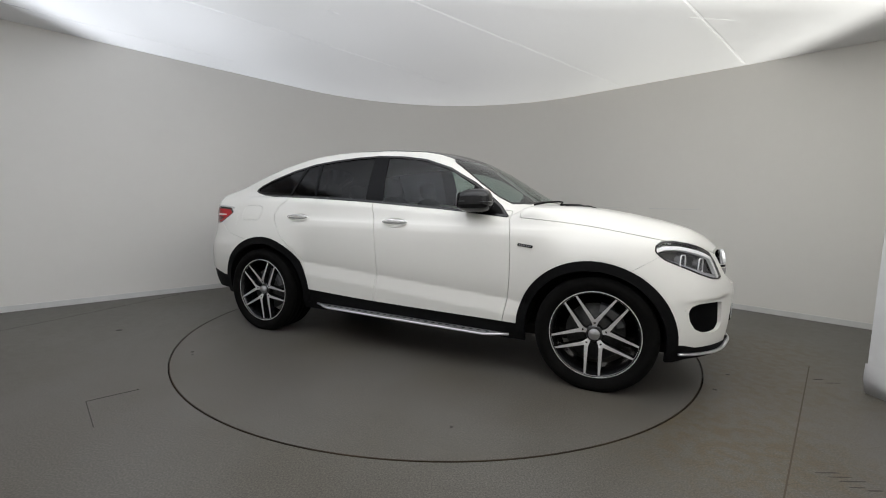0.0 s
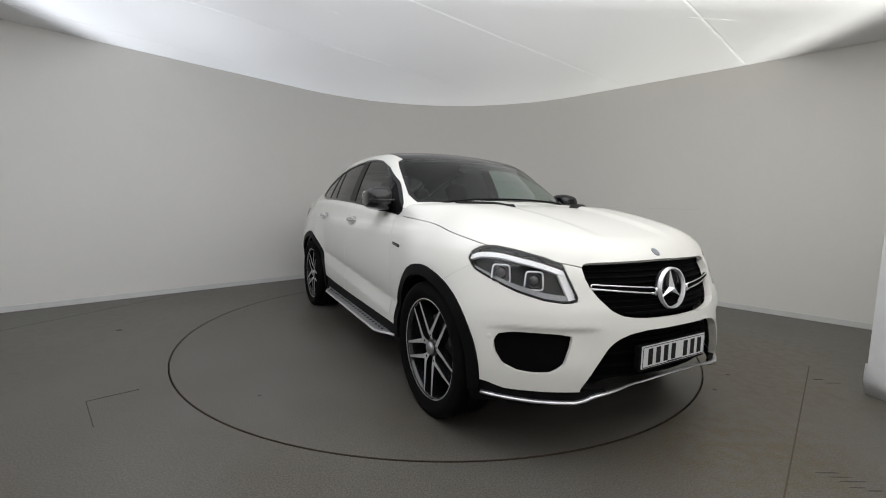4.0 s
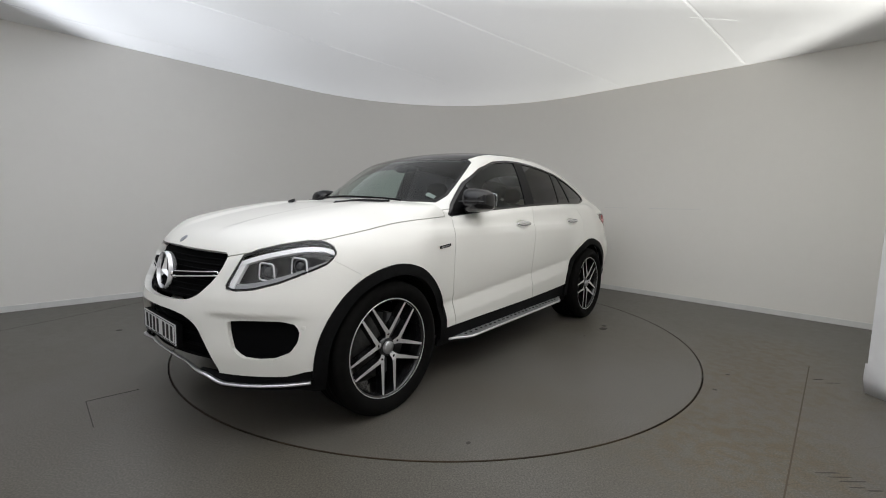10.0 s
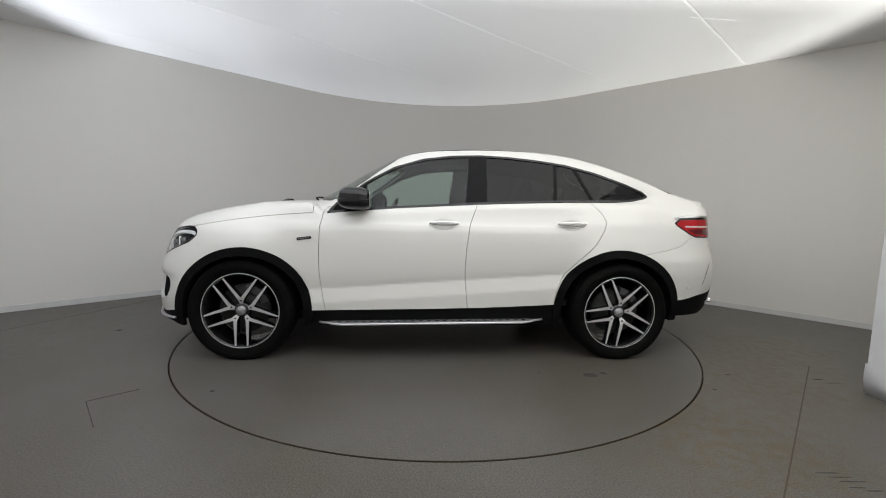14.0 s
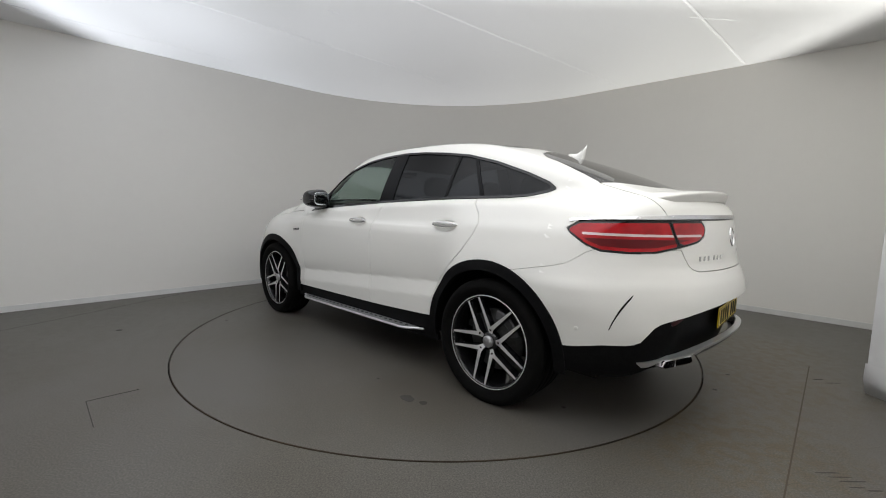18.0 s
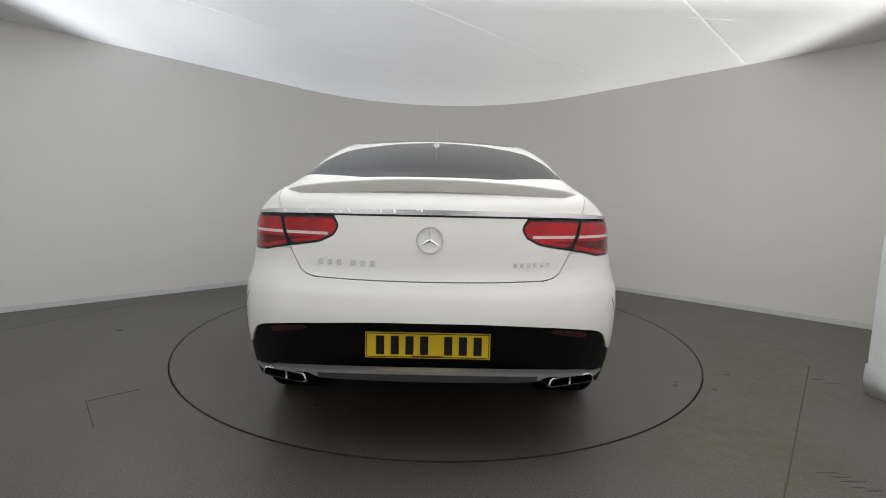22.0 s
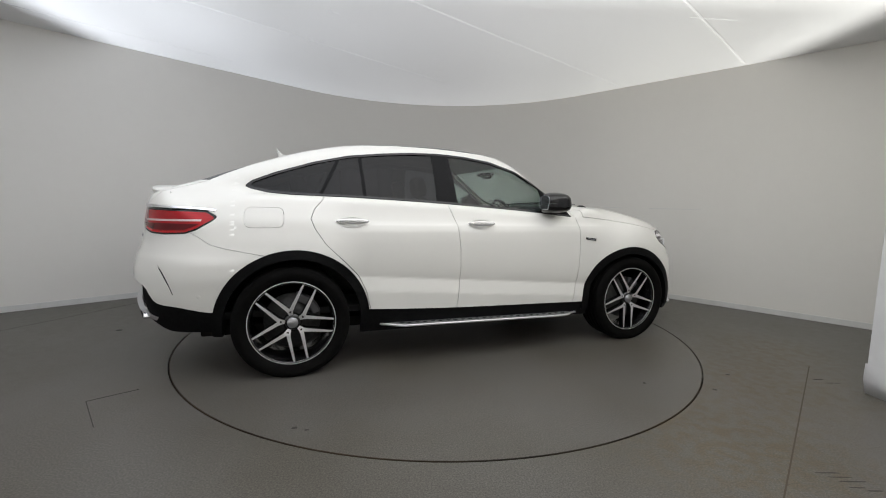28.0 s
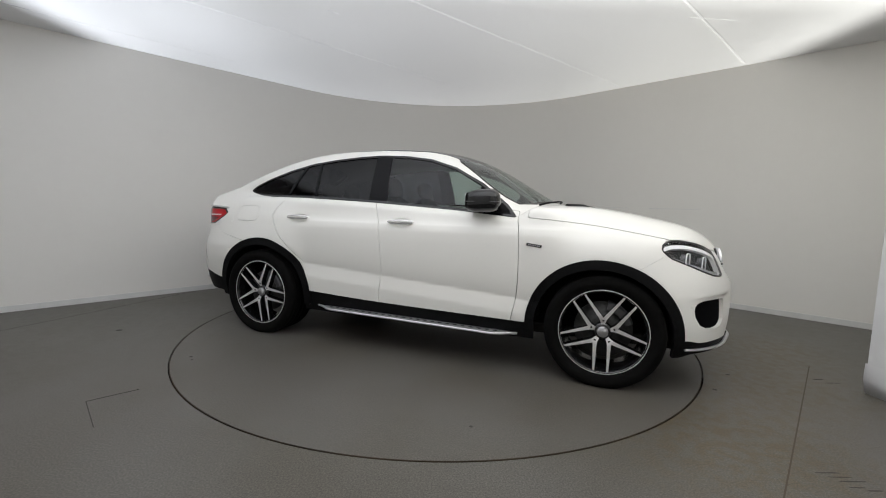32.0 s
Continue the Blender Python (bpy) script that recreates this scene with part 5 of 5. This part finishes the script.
for side in (1, -1):
    bm = bmesh.new()
    m = Matrix.Translation((on_end(0.62, 0.46, -1) + 0.052, 0.622 * side, 0.430)) @ FACE_REAR @ pose(0, 0, 0, 0, -20 * side, 0)
    ring = rounded([(-0.122, -0.014), (-0.108, 0.021), (0.108, 0.021), (0.122, -0.014), (0.10, -0.021), (-0.10, -0.021)], 0.013, 4)
    hole = [(x * 0.94, y * 0.82) for x, y in ring]
    n = len(ring)
    a = [bm.verts.new(m @ Vector((x, y, 0.035))) for x, y in ring]
    b = [bm.verts.new(m @ Vector((x, y, 0.038))) for x, y in hole]
    c = [bm.verts.new(m @ Vector((x, y, -0.08))) for x, y in hole]
    d = [bm.verts.new(m @ Vector((x, y, -0.08))) for x, y in ring]
    for k in range(n):
        j = (k + 1) % n
        for p, q in ((d, a), (a, b), (b, c)):
            bm.faces.new((p[k], p[j], q[j], q[k]))
    bmesh.ops.recalc_face_normals(bm, faces=bm.faces[:])
    pipe = part("tailpipe", bm, M_CHROME, car, "flat chrome tailpipe trim")
    bm = bmesh.new()
    bm.faces.new([bm.verts.new(m @ Vector((x, y, -0.05))) for x, y in hole])
    part("tailpipe_inside", bm, M_DARK, pipe, "dark inside of the tailpipe")
    bm = bmesh.new()
    bevel_box(bm, (0, 0, 0.0), (0.010, 0.040, 0.05), 0.003, m)
    part("tailpipe_divider", bm, M_CHROME, pipe)
    strip, _ = apron.split((lambda x, a, z: only(polygon_sdf(a, z, rounded([(0.53, 0.632), (0.535, 0.652), (0.70, 0.640), (0.695, 0.618)], 0.008)), -2.0 - x))(*apron.xaz))
    strip = strip if side > 0 else strip.mirrored()
    panel("rear_reflector", strip.pushed(0.004), M_REFLECTOR, car, "dark red bumper reflector", 0.01)
    # vane slot in the bumper's corner
    slot = [(-2.246, 0.775), (-2.236, 0.757), (-2.220, 0.732), (-2.198, 0.69), (-2.176, 0.64), (-2.160, 0.595)]
    bm = bmesh.new()
    rows = []
    for i, (x, z) in enumerate(slot):
        w = 0.0015 + 0.0060 * math.sin(math.pi * min(i / 4.2, 1.0) * 0.9)
        row = []
        for dx in (-w, 0, w * 0.35):
            q = (x + dx, on_side(x + dx, z), z)
            row.append(bm.verts.new((q[0], (q[1] + 0.0025) * side, z)))
        rows.append(row)
    for a, b in zip(rows, rows[1:]):
        for k in range(2):
            bm.faces.new((a[k], a[k + 1], b[k + 1], b[k]))
    bmesh.ops.solidify(bm, geom=bm.faces[:], thickness=0.004)
    part("bumper_slot", bm, M_PLASTIC, car, "black curved slot in the bumper corner")

# ---- mirrors, door handles ----
for side, name in ((1, "left"), (-1, "right")):
    fd, rd = doors[name]
    bm = bmesh.new()

    def shell(q):
        return Vector((q.x * (1 - 0.12 * q.z), q.y * (1.0 + 0.06 * q.x), q.z * (1 - 0.14 * q.y) + 0.05 * q.x))
    blob(bm, (0.610, 0.932, 1.230), (0.245, 0.188, 0.166), 3.2, 32, 20, None, shell)
    for v in bm.verts:
        v.co.x = max(v.co.x, 0.500)
        v.co.y *= side
    if side < 0:
        bmesh.ops.reverse_faces(bm, faces=bm.faces[:])
    mirror = part("door_mirror", bm, M_BLACK, fd, "gloss black door mirror", True)
    bm = bmesh.new()
    bevel_box(bm, (0.620, 0.934 * side, 1.222), (0.236, 0.178, 0.004), 0.0015)
    part("mirror_band", bm, M_CALIPER, mirror, "thin bright line round the mirror")
    bm = bmesh.new()
    blob(bm, (0.4985, 0.935 * side, 1.229), (0.006, 0.150, 0.118), 4, 28, 10)
    part("mirror_glass", bm, M_MIRROR, mirror, "mirror glass", True)
    bm = bmesh.new()
    blob(bm, (0.60, 0.862 * side, 1.155), (0.11, 0.12, 0.035), 3, 20, 10)
    part("mirror_foot", bm, M_PLASTIC, mirror, "black mirror foot", True)
    for door, xc, z in ((fd, -0.055, 1.052), (rd, -1.05, 1.062)):
        y = on_side(xc, z)
        bm = bmesh.new()
        rings = []
        for k in range(7):
            r = k / 6
            rings.append([])
            for j in range(28):
                u, v = 0.098 * r * math.cos(2 * math.pi * j / 28), 0.036 * r * math.sin(2 * math.pi * j / 28)
                rings[-1].append(bm.verts.new((xc + u, (on_side(xc + u, z - 0.005 + v) + 0.0015 - 0.022 * (1 - float(step(0.35, 1.0, r)))) * side, z - 0.005 + v)))
        for p, q in zip(rings, rings[1:]):
            for j in range(28):
                bm.faces.new((p[j], p[(j + 1) % 28], q[(j + 1) % 28], q[j]))
        bmesh.ops.remove_doubles(bm, verts=rings[0], dist=1e-4)
        bmesh.ops.recalc_face_normals(bm, faces=bm.faces[:])
        part("handle_cup", bm, M_PAINT, door, "hollow white cup behind the handle", True)
        bm = bmesh.new()
        blob(bm, (xc, (y + 0.020) * side, z + 0.003), (0.230, 0.026, 0.042), 2.6, 32, 12, None, lambda q: Vector((q.x, q.y, q.z * (1 - 0.25 * q.x * q.x))))
        part("door_handle", bm, M_HANDLE, door, "bright silver door handle", True)
        bm = bmesh.new()
        bevel_box(bm, (xc, (y + 0.033) * side, z + 0.004), (0.19, 0.003, 0.005), 0.001)
        part("handle_strip", bm, M_CHROME, door, "chrome line on the handle")

# ---- running boards ----
for side in (1, -1):
    bm = bmesh.new()
    top, pts = [], []
    for i in range(31):
        t = i / 30
        x = 0.885 - 1.735 * t
        end = float(step(0.0, 0.10, t)) * (1 - float(step(0.90, 1.0, t)))
        yo = 0.905 + 0.085 * end
        z = 0.283 + 0.024 * t
        pts.append((x, yo, z))
        top.append([bm.verts.new((x, q * side, zz)) for q, zz in ((0.80, z + 0.012), (yo - 0.012, z + 0.004), (yo - 0.004, z - 0.012), (0.80, z - 0.03))])
    for a, b in zip(top, top[1:]):
        for k in range(4):
            bm.faces.new((a[k], a[(k + 1) % 4], b[(k + 1) % 4], b[k]))
    bm.faces.new(top[0])
    bm.faces.new(top[-1][::-1])
    bmesh.ops.recalc_face_normals(bm, faces=bm.faces[:])
    board = part("running_board", bm, M_STEP, car, "brushed metal running board with rubber studs")
    bm = bmesh.new()
    tube(bm, [(x, y * side, z) for x, y, z in pts], 0.010, 8, 0.8)
    part("board_edge", bm, M_ALLOY, board, "bright metal edge of the running board", True)
    stud = None
    for row in range(3):
        for i in range(27):
            t = (i + 0.5 + 0.5 * (row % 2)) / 28
            if 0.03 < t < 0.95:
                x, z = 0.885 - 1.735 * t, 0.283 + 0.024 * t
                end = float(step(0.0, 0.10, t)) * (1 - float(step(0.90, 1.0, t)))
                y = 0.868 + row * 0.034
                if y < 0.888 + 0.085 * end:
                    if stud is None:
                        bm = bmesh.new()
                        slab(bm, [(-0.018, 0), (0, -0.011), (0.018, 0), (0, 0.011)], 0.008, Matrix.Identity(4))
                        stud = part("rubber_stud", bm, M_STUD, board)
                        ob = stud
                    else:
                        ob = new("rubber_stud", stud.data)
                        ob.parent = board
                    ob.matrix_basis = pose(x, y * side, z + 0.0095 - 0.008 * (y - 0.86) / 0.12)

# ---- wheels ----
def tyre_profile(r, rim, w):
    h = w / 2
    p = [(rim - 0.004, -h * 0.78), (rim + 0.012, -h * 0.90), (rim + 0.045, -h * 0.985), (rim + 0.062, -h), (r - 0.030, -h * 0.97), (r - 0.012, -h * 0.90), (r - 0.003, -h * 0.80)]
    for k in range(4):
        c = -h * 0.54 + k * h * 0.36
        p += [(r, c - 0.012), (r - 0.009, c - 0.006), (r - 0.009, c + 0.006), (r, c + 0.012)]
    p += [(a, -b) for a, b in p[6::-1]]
    return p


def build_wheel(width, offset, flat=True):
    """A wheel standing in its own x-z plane, its face towards +y."""
    w = new("wheel")
    bm = bmesh.new()
    lathe(bm, tyre_profile(0.385, 0.284, width), 96)
    for v in bm.verts:
        v.co.y += offset
    if flat:
        for v in bm.verts:
            v.co.z = max(v.co.z, -WHEEL_Z)
    tyre = part("tyre", bm, M_TYRE, w, "black rubber tyre", True)
    face = width / 2 - 0.012
    rim = new("rim")
    bm = bmesh.new()
    lathe(bm, [(0.288, face + 0.002), (0.284, face + 0.004), (0.274, face), (0.270, face - 0.006), (0.262, face - 0.03), (0.252, -width * 0.3), (0.286, -width / 2 + 0.01)], 72)
    rim = part("rim", bm, M_RIM_BLACK, w, "black alloy rim with bright machined spokes", True)
    bm = bmesh.new()
    lathe(bm, [(0.2865, face + 0.0025), (0.2845, face + 0.0055), (0.2805, face + 0.0035)], 72)
    part("rim_edge", bm, M_ALLOY, rim, "bright machined rim edge", True)

    def solid(outline, y0, y1, grow):
        """Bright front face and black flanks under it."""
        face_bm, body_bm = bmesh.new(), bmesh.new()
        face_bm.faces.new([face_bm.verts.new((p.x, y, p.y)) for p, y in outline])
        cx = sum((p for p, _ in outline), Vector((0, 0))) / len(outline)
        a = [body_bm.verts.new((p.x, y - 0.0008, p.y)) for p, y in outline]
        b = [body_bm.verts.new(((p + (p - cx).normalized() * grow).x, y0, (p + (p - cx).normalized() * grow).y)) for p, _ in outline]
        n = len(a)
        for k in range(n):
            body_bm.faces.new((a[k], a[(k + 1) % n], b[(k + 1) % n], b[k]))
        body_bm.faces.new(a)
        for x in (face_bm, body_bm):
            bmesh.ops.recalc_face_normals(x, faces=x.faces[:])
        for f in face_bm.faces:
            if f.normal.y < 0:
                f.normal_flip()
        return face_bm, body_bm

    def at(r, deg):
        return Vector((r * math.cos(radians(deg)), r * math.sin(radians(deg))))
    fy = face - 0.004
    for k in range(5):
        c = -90 + 72 * k
        # the fork between this pair and the next one, with both of its bars
        f = c + 36
        out = []
        for s, q in ((-1, c + 9.2), (1, c + 72 - 9.2)):
            p0 = at(0.274, q)
            p1 = at(0.096, f + s * 11.0)
            t = (p1 - p0).normalized()
            nrm = Vector((-t.y, t.x)) * s
            out.append((p0 + nrm * 0.0062, p0 - nrm * 0.0062, p1 + nrm * 0.0085, p1 - nrm * 0.0085))
        (a0, a1, a2, a3), (b0, b1, b2, b3) = out
        hub_l, hub_r = at(0.050, f - 14), at(0.050, f + 14)
        neck_l, neck_r = at(0.075, f - 14), at(0.075, f + 14)
        vee = at(0.098, f)
        shape = [(a0, fy), (a2, fy - 0.006), (neck_l, fy - 0.012), (hub_l, fy - 0.020), (hub_r, fy - 0.020), (neck_r, fy - 0.012), (b2, fy - 0.006), (b0, fy), (b1, fy), (vee, fy - 0.006), (a1, fy)]
        # make sure the outline runs the outer flank first
        if (a2 - neck_l).length > (a3 - neck_l).length:
            shape = [(a1, fy), (a3, fy - 0.006), (neck_l, fy - 0.012), (hub_l, fy - 0.020), (hub_r, fy - 0.020), (neck_r, fy - 0.012), (b3, fy - 0.006), (b1, fy), (b0, fy), (vee, fy - 0.006), (a0, fy)]
        fb, bb = solid(shape, fy - 0.055, 0, 0.004)
        part("spoke", bb, M_RIM_BLACK, rim, "black flank of a forked spoke")
        part("spoke_face", fb, M_ALLOY, rim, "bright machined face of a forked spoke")
        bm = bmesh.new()
        p = at(0.078, f)
        lathe(bm, [(0.0085, -0.02), (0.0085, 0.0), (0.0005, 0.001)], 12, Matrix.Translation((p.x, fy - 0.010, p.y)))
        part("wheel_bolt", bm, M_RIM_BLACK, rim, "dark wheel bolt")
        # bright outer rim edge between the two bars of a pair
        bm = bmesh.new()
        arc = [at(r, c + d) for r, ds in ((0.278, range(-9, 10, 3)), (0.271, range(9, -10, -3))) for d in ds]
        bm.faces.new([bm.verts.new((q.x, fy + 0.001, q.y)) for q in arc])
        for fc in bm.faces:
            fc.normal_update()
            if fc.normal.y < 0:
                fc.normal_flip()
        part("spoke_bridge", bm, M_ALLOY, rim, "bright bridge between a pair of spokes")
    bm = bmesh.new()
    lathe(bm, [(0.060, fy - 0.06), (0.060, fy - 0.022), (0.040, fy - 0.016), (0.0005, fy - 0.016)], 36)
    part("hub", bm, M_RIM_BLACK, rim, "black hub", True)
    bm = bmesh.new()
    lathe(bm, [(0.036, fy - 0.018), (0.036, fy - 0.004), (0.031, fy + 0.001), (0.0005, fy + 0.002)], 32)
    part("hub_cap", bm, M_BADGE, rim, "silver hub cap", True)
    bm = bmesh.new()
    lathe(bm, [(0.188, fy - 0.115), (0.188, fy - 0.085), (0.110, fy - 0.085), (0.100, fy - 0.070), (0.055, fy - 0.070)], 56)
    part("brake_disc", bm, M_BRAKE, w, "grey brake disc", True)
    bm = bmesh.new()
    rows = []
    for d in range(98, 163, 8):
        rows.append([bm.verts.new((at(r, d).x, yy, at(r, d).y)) for r, yy in ((0.136, fy - 0.136), (0.136, fy - 0.062), (0.146, fy - 0.053), (0.184, fy - 0.053), (0.194, fy - 0.062), (0.194, fy - 0.136))])
    for p, q in zip(rows, rows[1:]):
        for n in range(6):
            bm.faces.new((p[n], p[(n + 1) % 6], q[(n + 1) % 6], q[n]))
    bm.faces.new(rows[0])
    bm.faces.new(rows[-1][::-1])
    bmesh.ops.recalc_face_normals(bm, faces=bm.faces[:])
    part("brake_caliper", bm, M_CALIPER, w, "grey brake caliper")
    w.parent = car
    return w


front_wheel = build_wheel(0.268, 0.014)
rear_wheel = build_wheel(0.326, 0.014)
front_wheel.matrix_basis = pose(WHEEL_X, 0.938 - 0.120, WHEEL_Z)
rear_wheel.matrix_basis = pose(-WHEEL_X, 0.960 - 0.149, WHEEL_Z)
right_wheel = copy_thing(rear_wheel, pose(-WHEEL_X, -(0.960 - 0.149), WHEEL_Z, 0, 0, 180))
copy_thing(front_wheel, pose(WHEEL_X, -(0.938 - 0.120), WHEEL_Z, 0, 0, 180))
# the wheels came to rest with their spokes turned by different angles
for wheel, turn in ((rear_wheel, -11), (right_wheel, 11)):
    for ob in wheel.children:
        if ob.name.startswith("rim"):
            ob.matrix_basis = pose(0, 0, 0, 0, turn, 0)

# ---- wheel housings and underbody ----
for x in (1.425, -1.432):
    for side in (1, -1):
        bm = bmesh.new()
        rows = []
        for k in range(21):
            a = math.pi * k / 20 * 1.10 - 0.05 * math.pi
            rows.append([bm.verts.new((x + 0.455 * math.cos(a), y * side, 0.40 + 0.45 * math.sin(a))) for y in (0.45, 0.93)])
        for a, b in zip(rows, rows[1:]):
            bm.faces.new((a[0], a[1], b[1], b[0]))
        bm.faces.new([r[0] for r in rows])
        part("wheel_housing", bm, M_DARK, car, "dark wheel housing")
bm = bmesh.new()
bevel_box(bm, (0.0, 0, 0.30), (4.1, 1.50, 0.08), 0.02)
bevel_box(bm, (0.0, 0, 0.33), (1.75, 1.74, 0.10), 0.02)
part("underbody", bm, M_DARK, car, "dark underbody tray")

# ---- inside the cabin ----
liner, _ = rest.split((lambda x, a, z: np.maximum.reduce([1.22 - z, x - 0.75, -1.9 - x]))(*rest.xaz))
panel("headliner", liner.pushed(-0.03).both().joined(roof_glass.pushed(-0.03).both()), M_LINER, car, "grey cabin headliner", 0)
bm = bmesh.new()
bevel_box(bm, (-0.55, 0, 0.42), (2.7, 1.66, 0.05), 0.01)
bevel_box(bm, (-0.1, 0, 0.62), (1.3, 0.26, 0.32), 0.05)
part("cabin_floor", bm, M_DASH, car, "dark cabin floor and centre console")
bm = bmesh.new()
blob(bm, (0.86, 0, 1.02), (0.52, 1.58, 0.30), 4.5, 40, 16)
blob(bm, (0.72, -0.38, 1.135), (0.22, 0.42, 0.12), 3, 24, 12)
part("dashboard", bm, M_DASH, car, "dark dashboard", True)
bm = bmesh.new()
blob(bm, (0.62, 0.0, 1.17), (0.02, 0.24, 0.12), 5, 20, 10, pose(0, 0, 0, 0, 0, 0))
part("centre_screen", bm, M_BLACK, car, "black centre screen", True)
bm = bmesh.new()
m = Matrix.Translation((0.43, -0.38, 1.08)) @ Matrix.Rotation(radians(90), 4, "Z") @ Matrix.Rotation(radians(-24), 4, "X")
lathe(bm, [(0.185 + 0.014 * math.cos(a), 0.014 * math.sin(a)) for a in [2 * math.pi * k / 8 for k in range(8)]], 40, m, closed=True)
for d in (0, 180, 270):
    bevel_box(bm, (0.09, 0, 0), (0.18, 0.02, 0.035), 0.006, m @ pose(0, 0, 0, 0, -d, 0))
blob(bm, (0, 0.005, 0), (0.13, 0.04, 0.11), 3, 20, 10, m)
part("steering_wheel", bm, M_SEAT, car, "dark leather steering wheel", True)


def seat(x, y, w, lean, rear=False):
    s = new("seat")
    s.parent = car
    s["label"] = "dark leather rear seat" if rear else "dark leather front seat"
    bm = bmesh.new()
    blob(bm, (0, 0, 0.10), (0.54, w, 0.20), 3.6, 28, 14)
    part("seat_cushion", bm, M_SEAT, s, "", True)
    bm = bmesh.new()
    blob(bm, (0, 0, 0.32), (0.17, w, 0.68), 3.4, 28, 16, Matrix.Translation((-0.24, 0, 0.12)) @ pose(0, 0, 0, 0, -lean, 0))
    part("seat_back", bm, M_SEAT, s, "", True)
    bm = bmesh.new()
    blob(bm, (0, 0, 0.76), (0.11, w * 0.52, 0.18), 2.8, 24, 12, Matrix.Translation((-0.25, 0, 0.10)) @ pose(0, 0, 0, 0, -lean * 0.8, 0))
    part("headrest", bm, M_SEAT, s, "", True)
    s.matrix_basis = pose(x, y, 0.50)
    return s


seat(0.0, 0.37, 0.52, 16)
seat(0.0, -0.37, 0.52, 16)
for y in (0.43, 0.0, -0.43):
    seat(-0.92, y, 0.42, 22, True)
bm = bmesh.new()
blob(bm, (-1.70, 0, 1.12), (0.85, 1.30, 0.06), 5, 28, 8)
part("parcel_cover", bm, M_DASH, car, "dark luggage cover", True)
bm = bmesh.new()
blob(bm, (0.42, 0, 1.50), (0.035, 0.24, 0.065), 3, 24, 10)
bevel_box(bm, (0.40, 0, 1.512), (0.10, 0.21, 0.034), 0.012)
part("inner_mirror", bm, M_BLACK, car, "black rear-view mirror", True)
bm = bmesh.new()
q = [(0.766, 0.584), (0.800, 0.584), (0.800, 0.668), (0.766, 0.668)]
zs = [on_top(a, b) - 0.006 for a, b in q]
bm.faces.new([bm.verts.new((a, b, z)) for (a, b), z in zip(q, zs)])
bmesh.ops.solidify(bm, geom=bm.faces[:], thickness=0.002)
part("window_sticker", bm, M_STICKER, car, "small white sticker inside the windscreen")
# ---- what moves: the turntable and the car on it ----
TURN = [(0.0, -24.8), (0.5, -25.7), (1.0, -28.2), (1.5, -32.2), (2.0, -37.6), (2.5, -43.4), (3.0, -49.3), (3.5, -55.1), (6.0, -84.1), (9.0, -119.0), (12.0, -153.5), (14.0, -176.5),
        (17.0, -212.7), (20.0, -247.3), (23.0, -282.2), (25.0, -305.5), (28.0, -340.6), (29.0, -352.4), (30.0, -364.4), (30.5, -370.1), (31.0, -375.3), (31.5, -379.2), (32.0, -381.7)]


def motions():
    table_rows, car_rows = [], []
    for t, a in TURN:
        spin = pose(0, 0, 0, 0, 0, a)
        table_rows.append((t, spin))
        car_rows.append((t, spin @ pose(CAR_AT[0], CAR_AT[1], 0)))
    walk(turntable, table_rows)
    walk(car, car_rows)


motions()
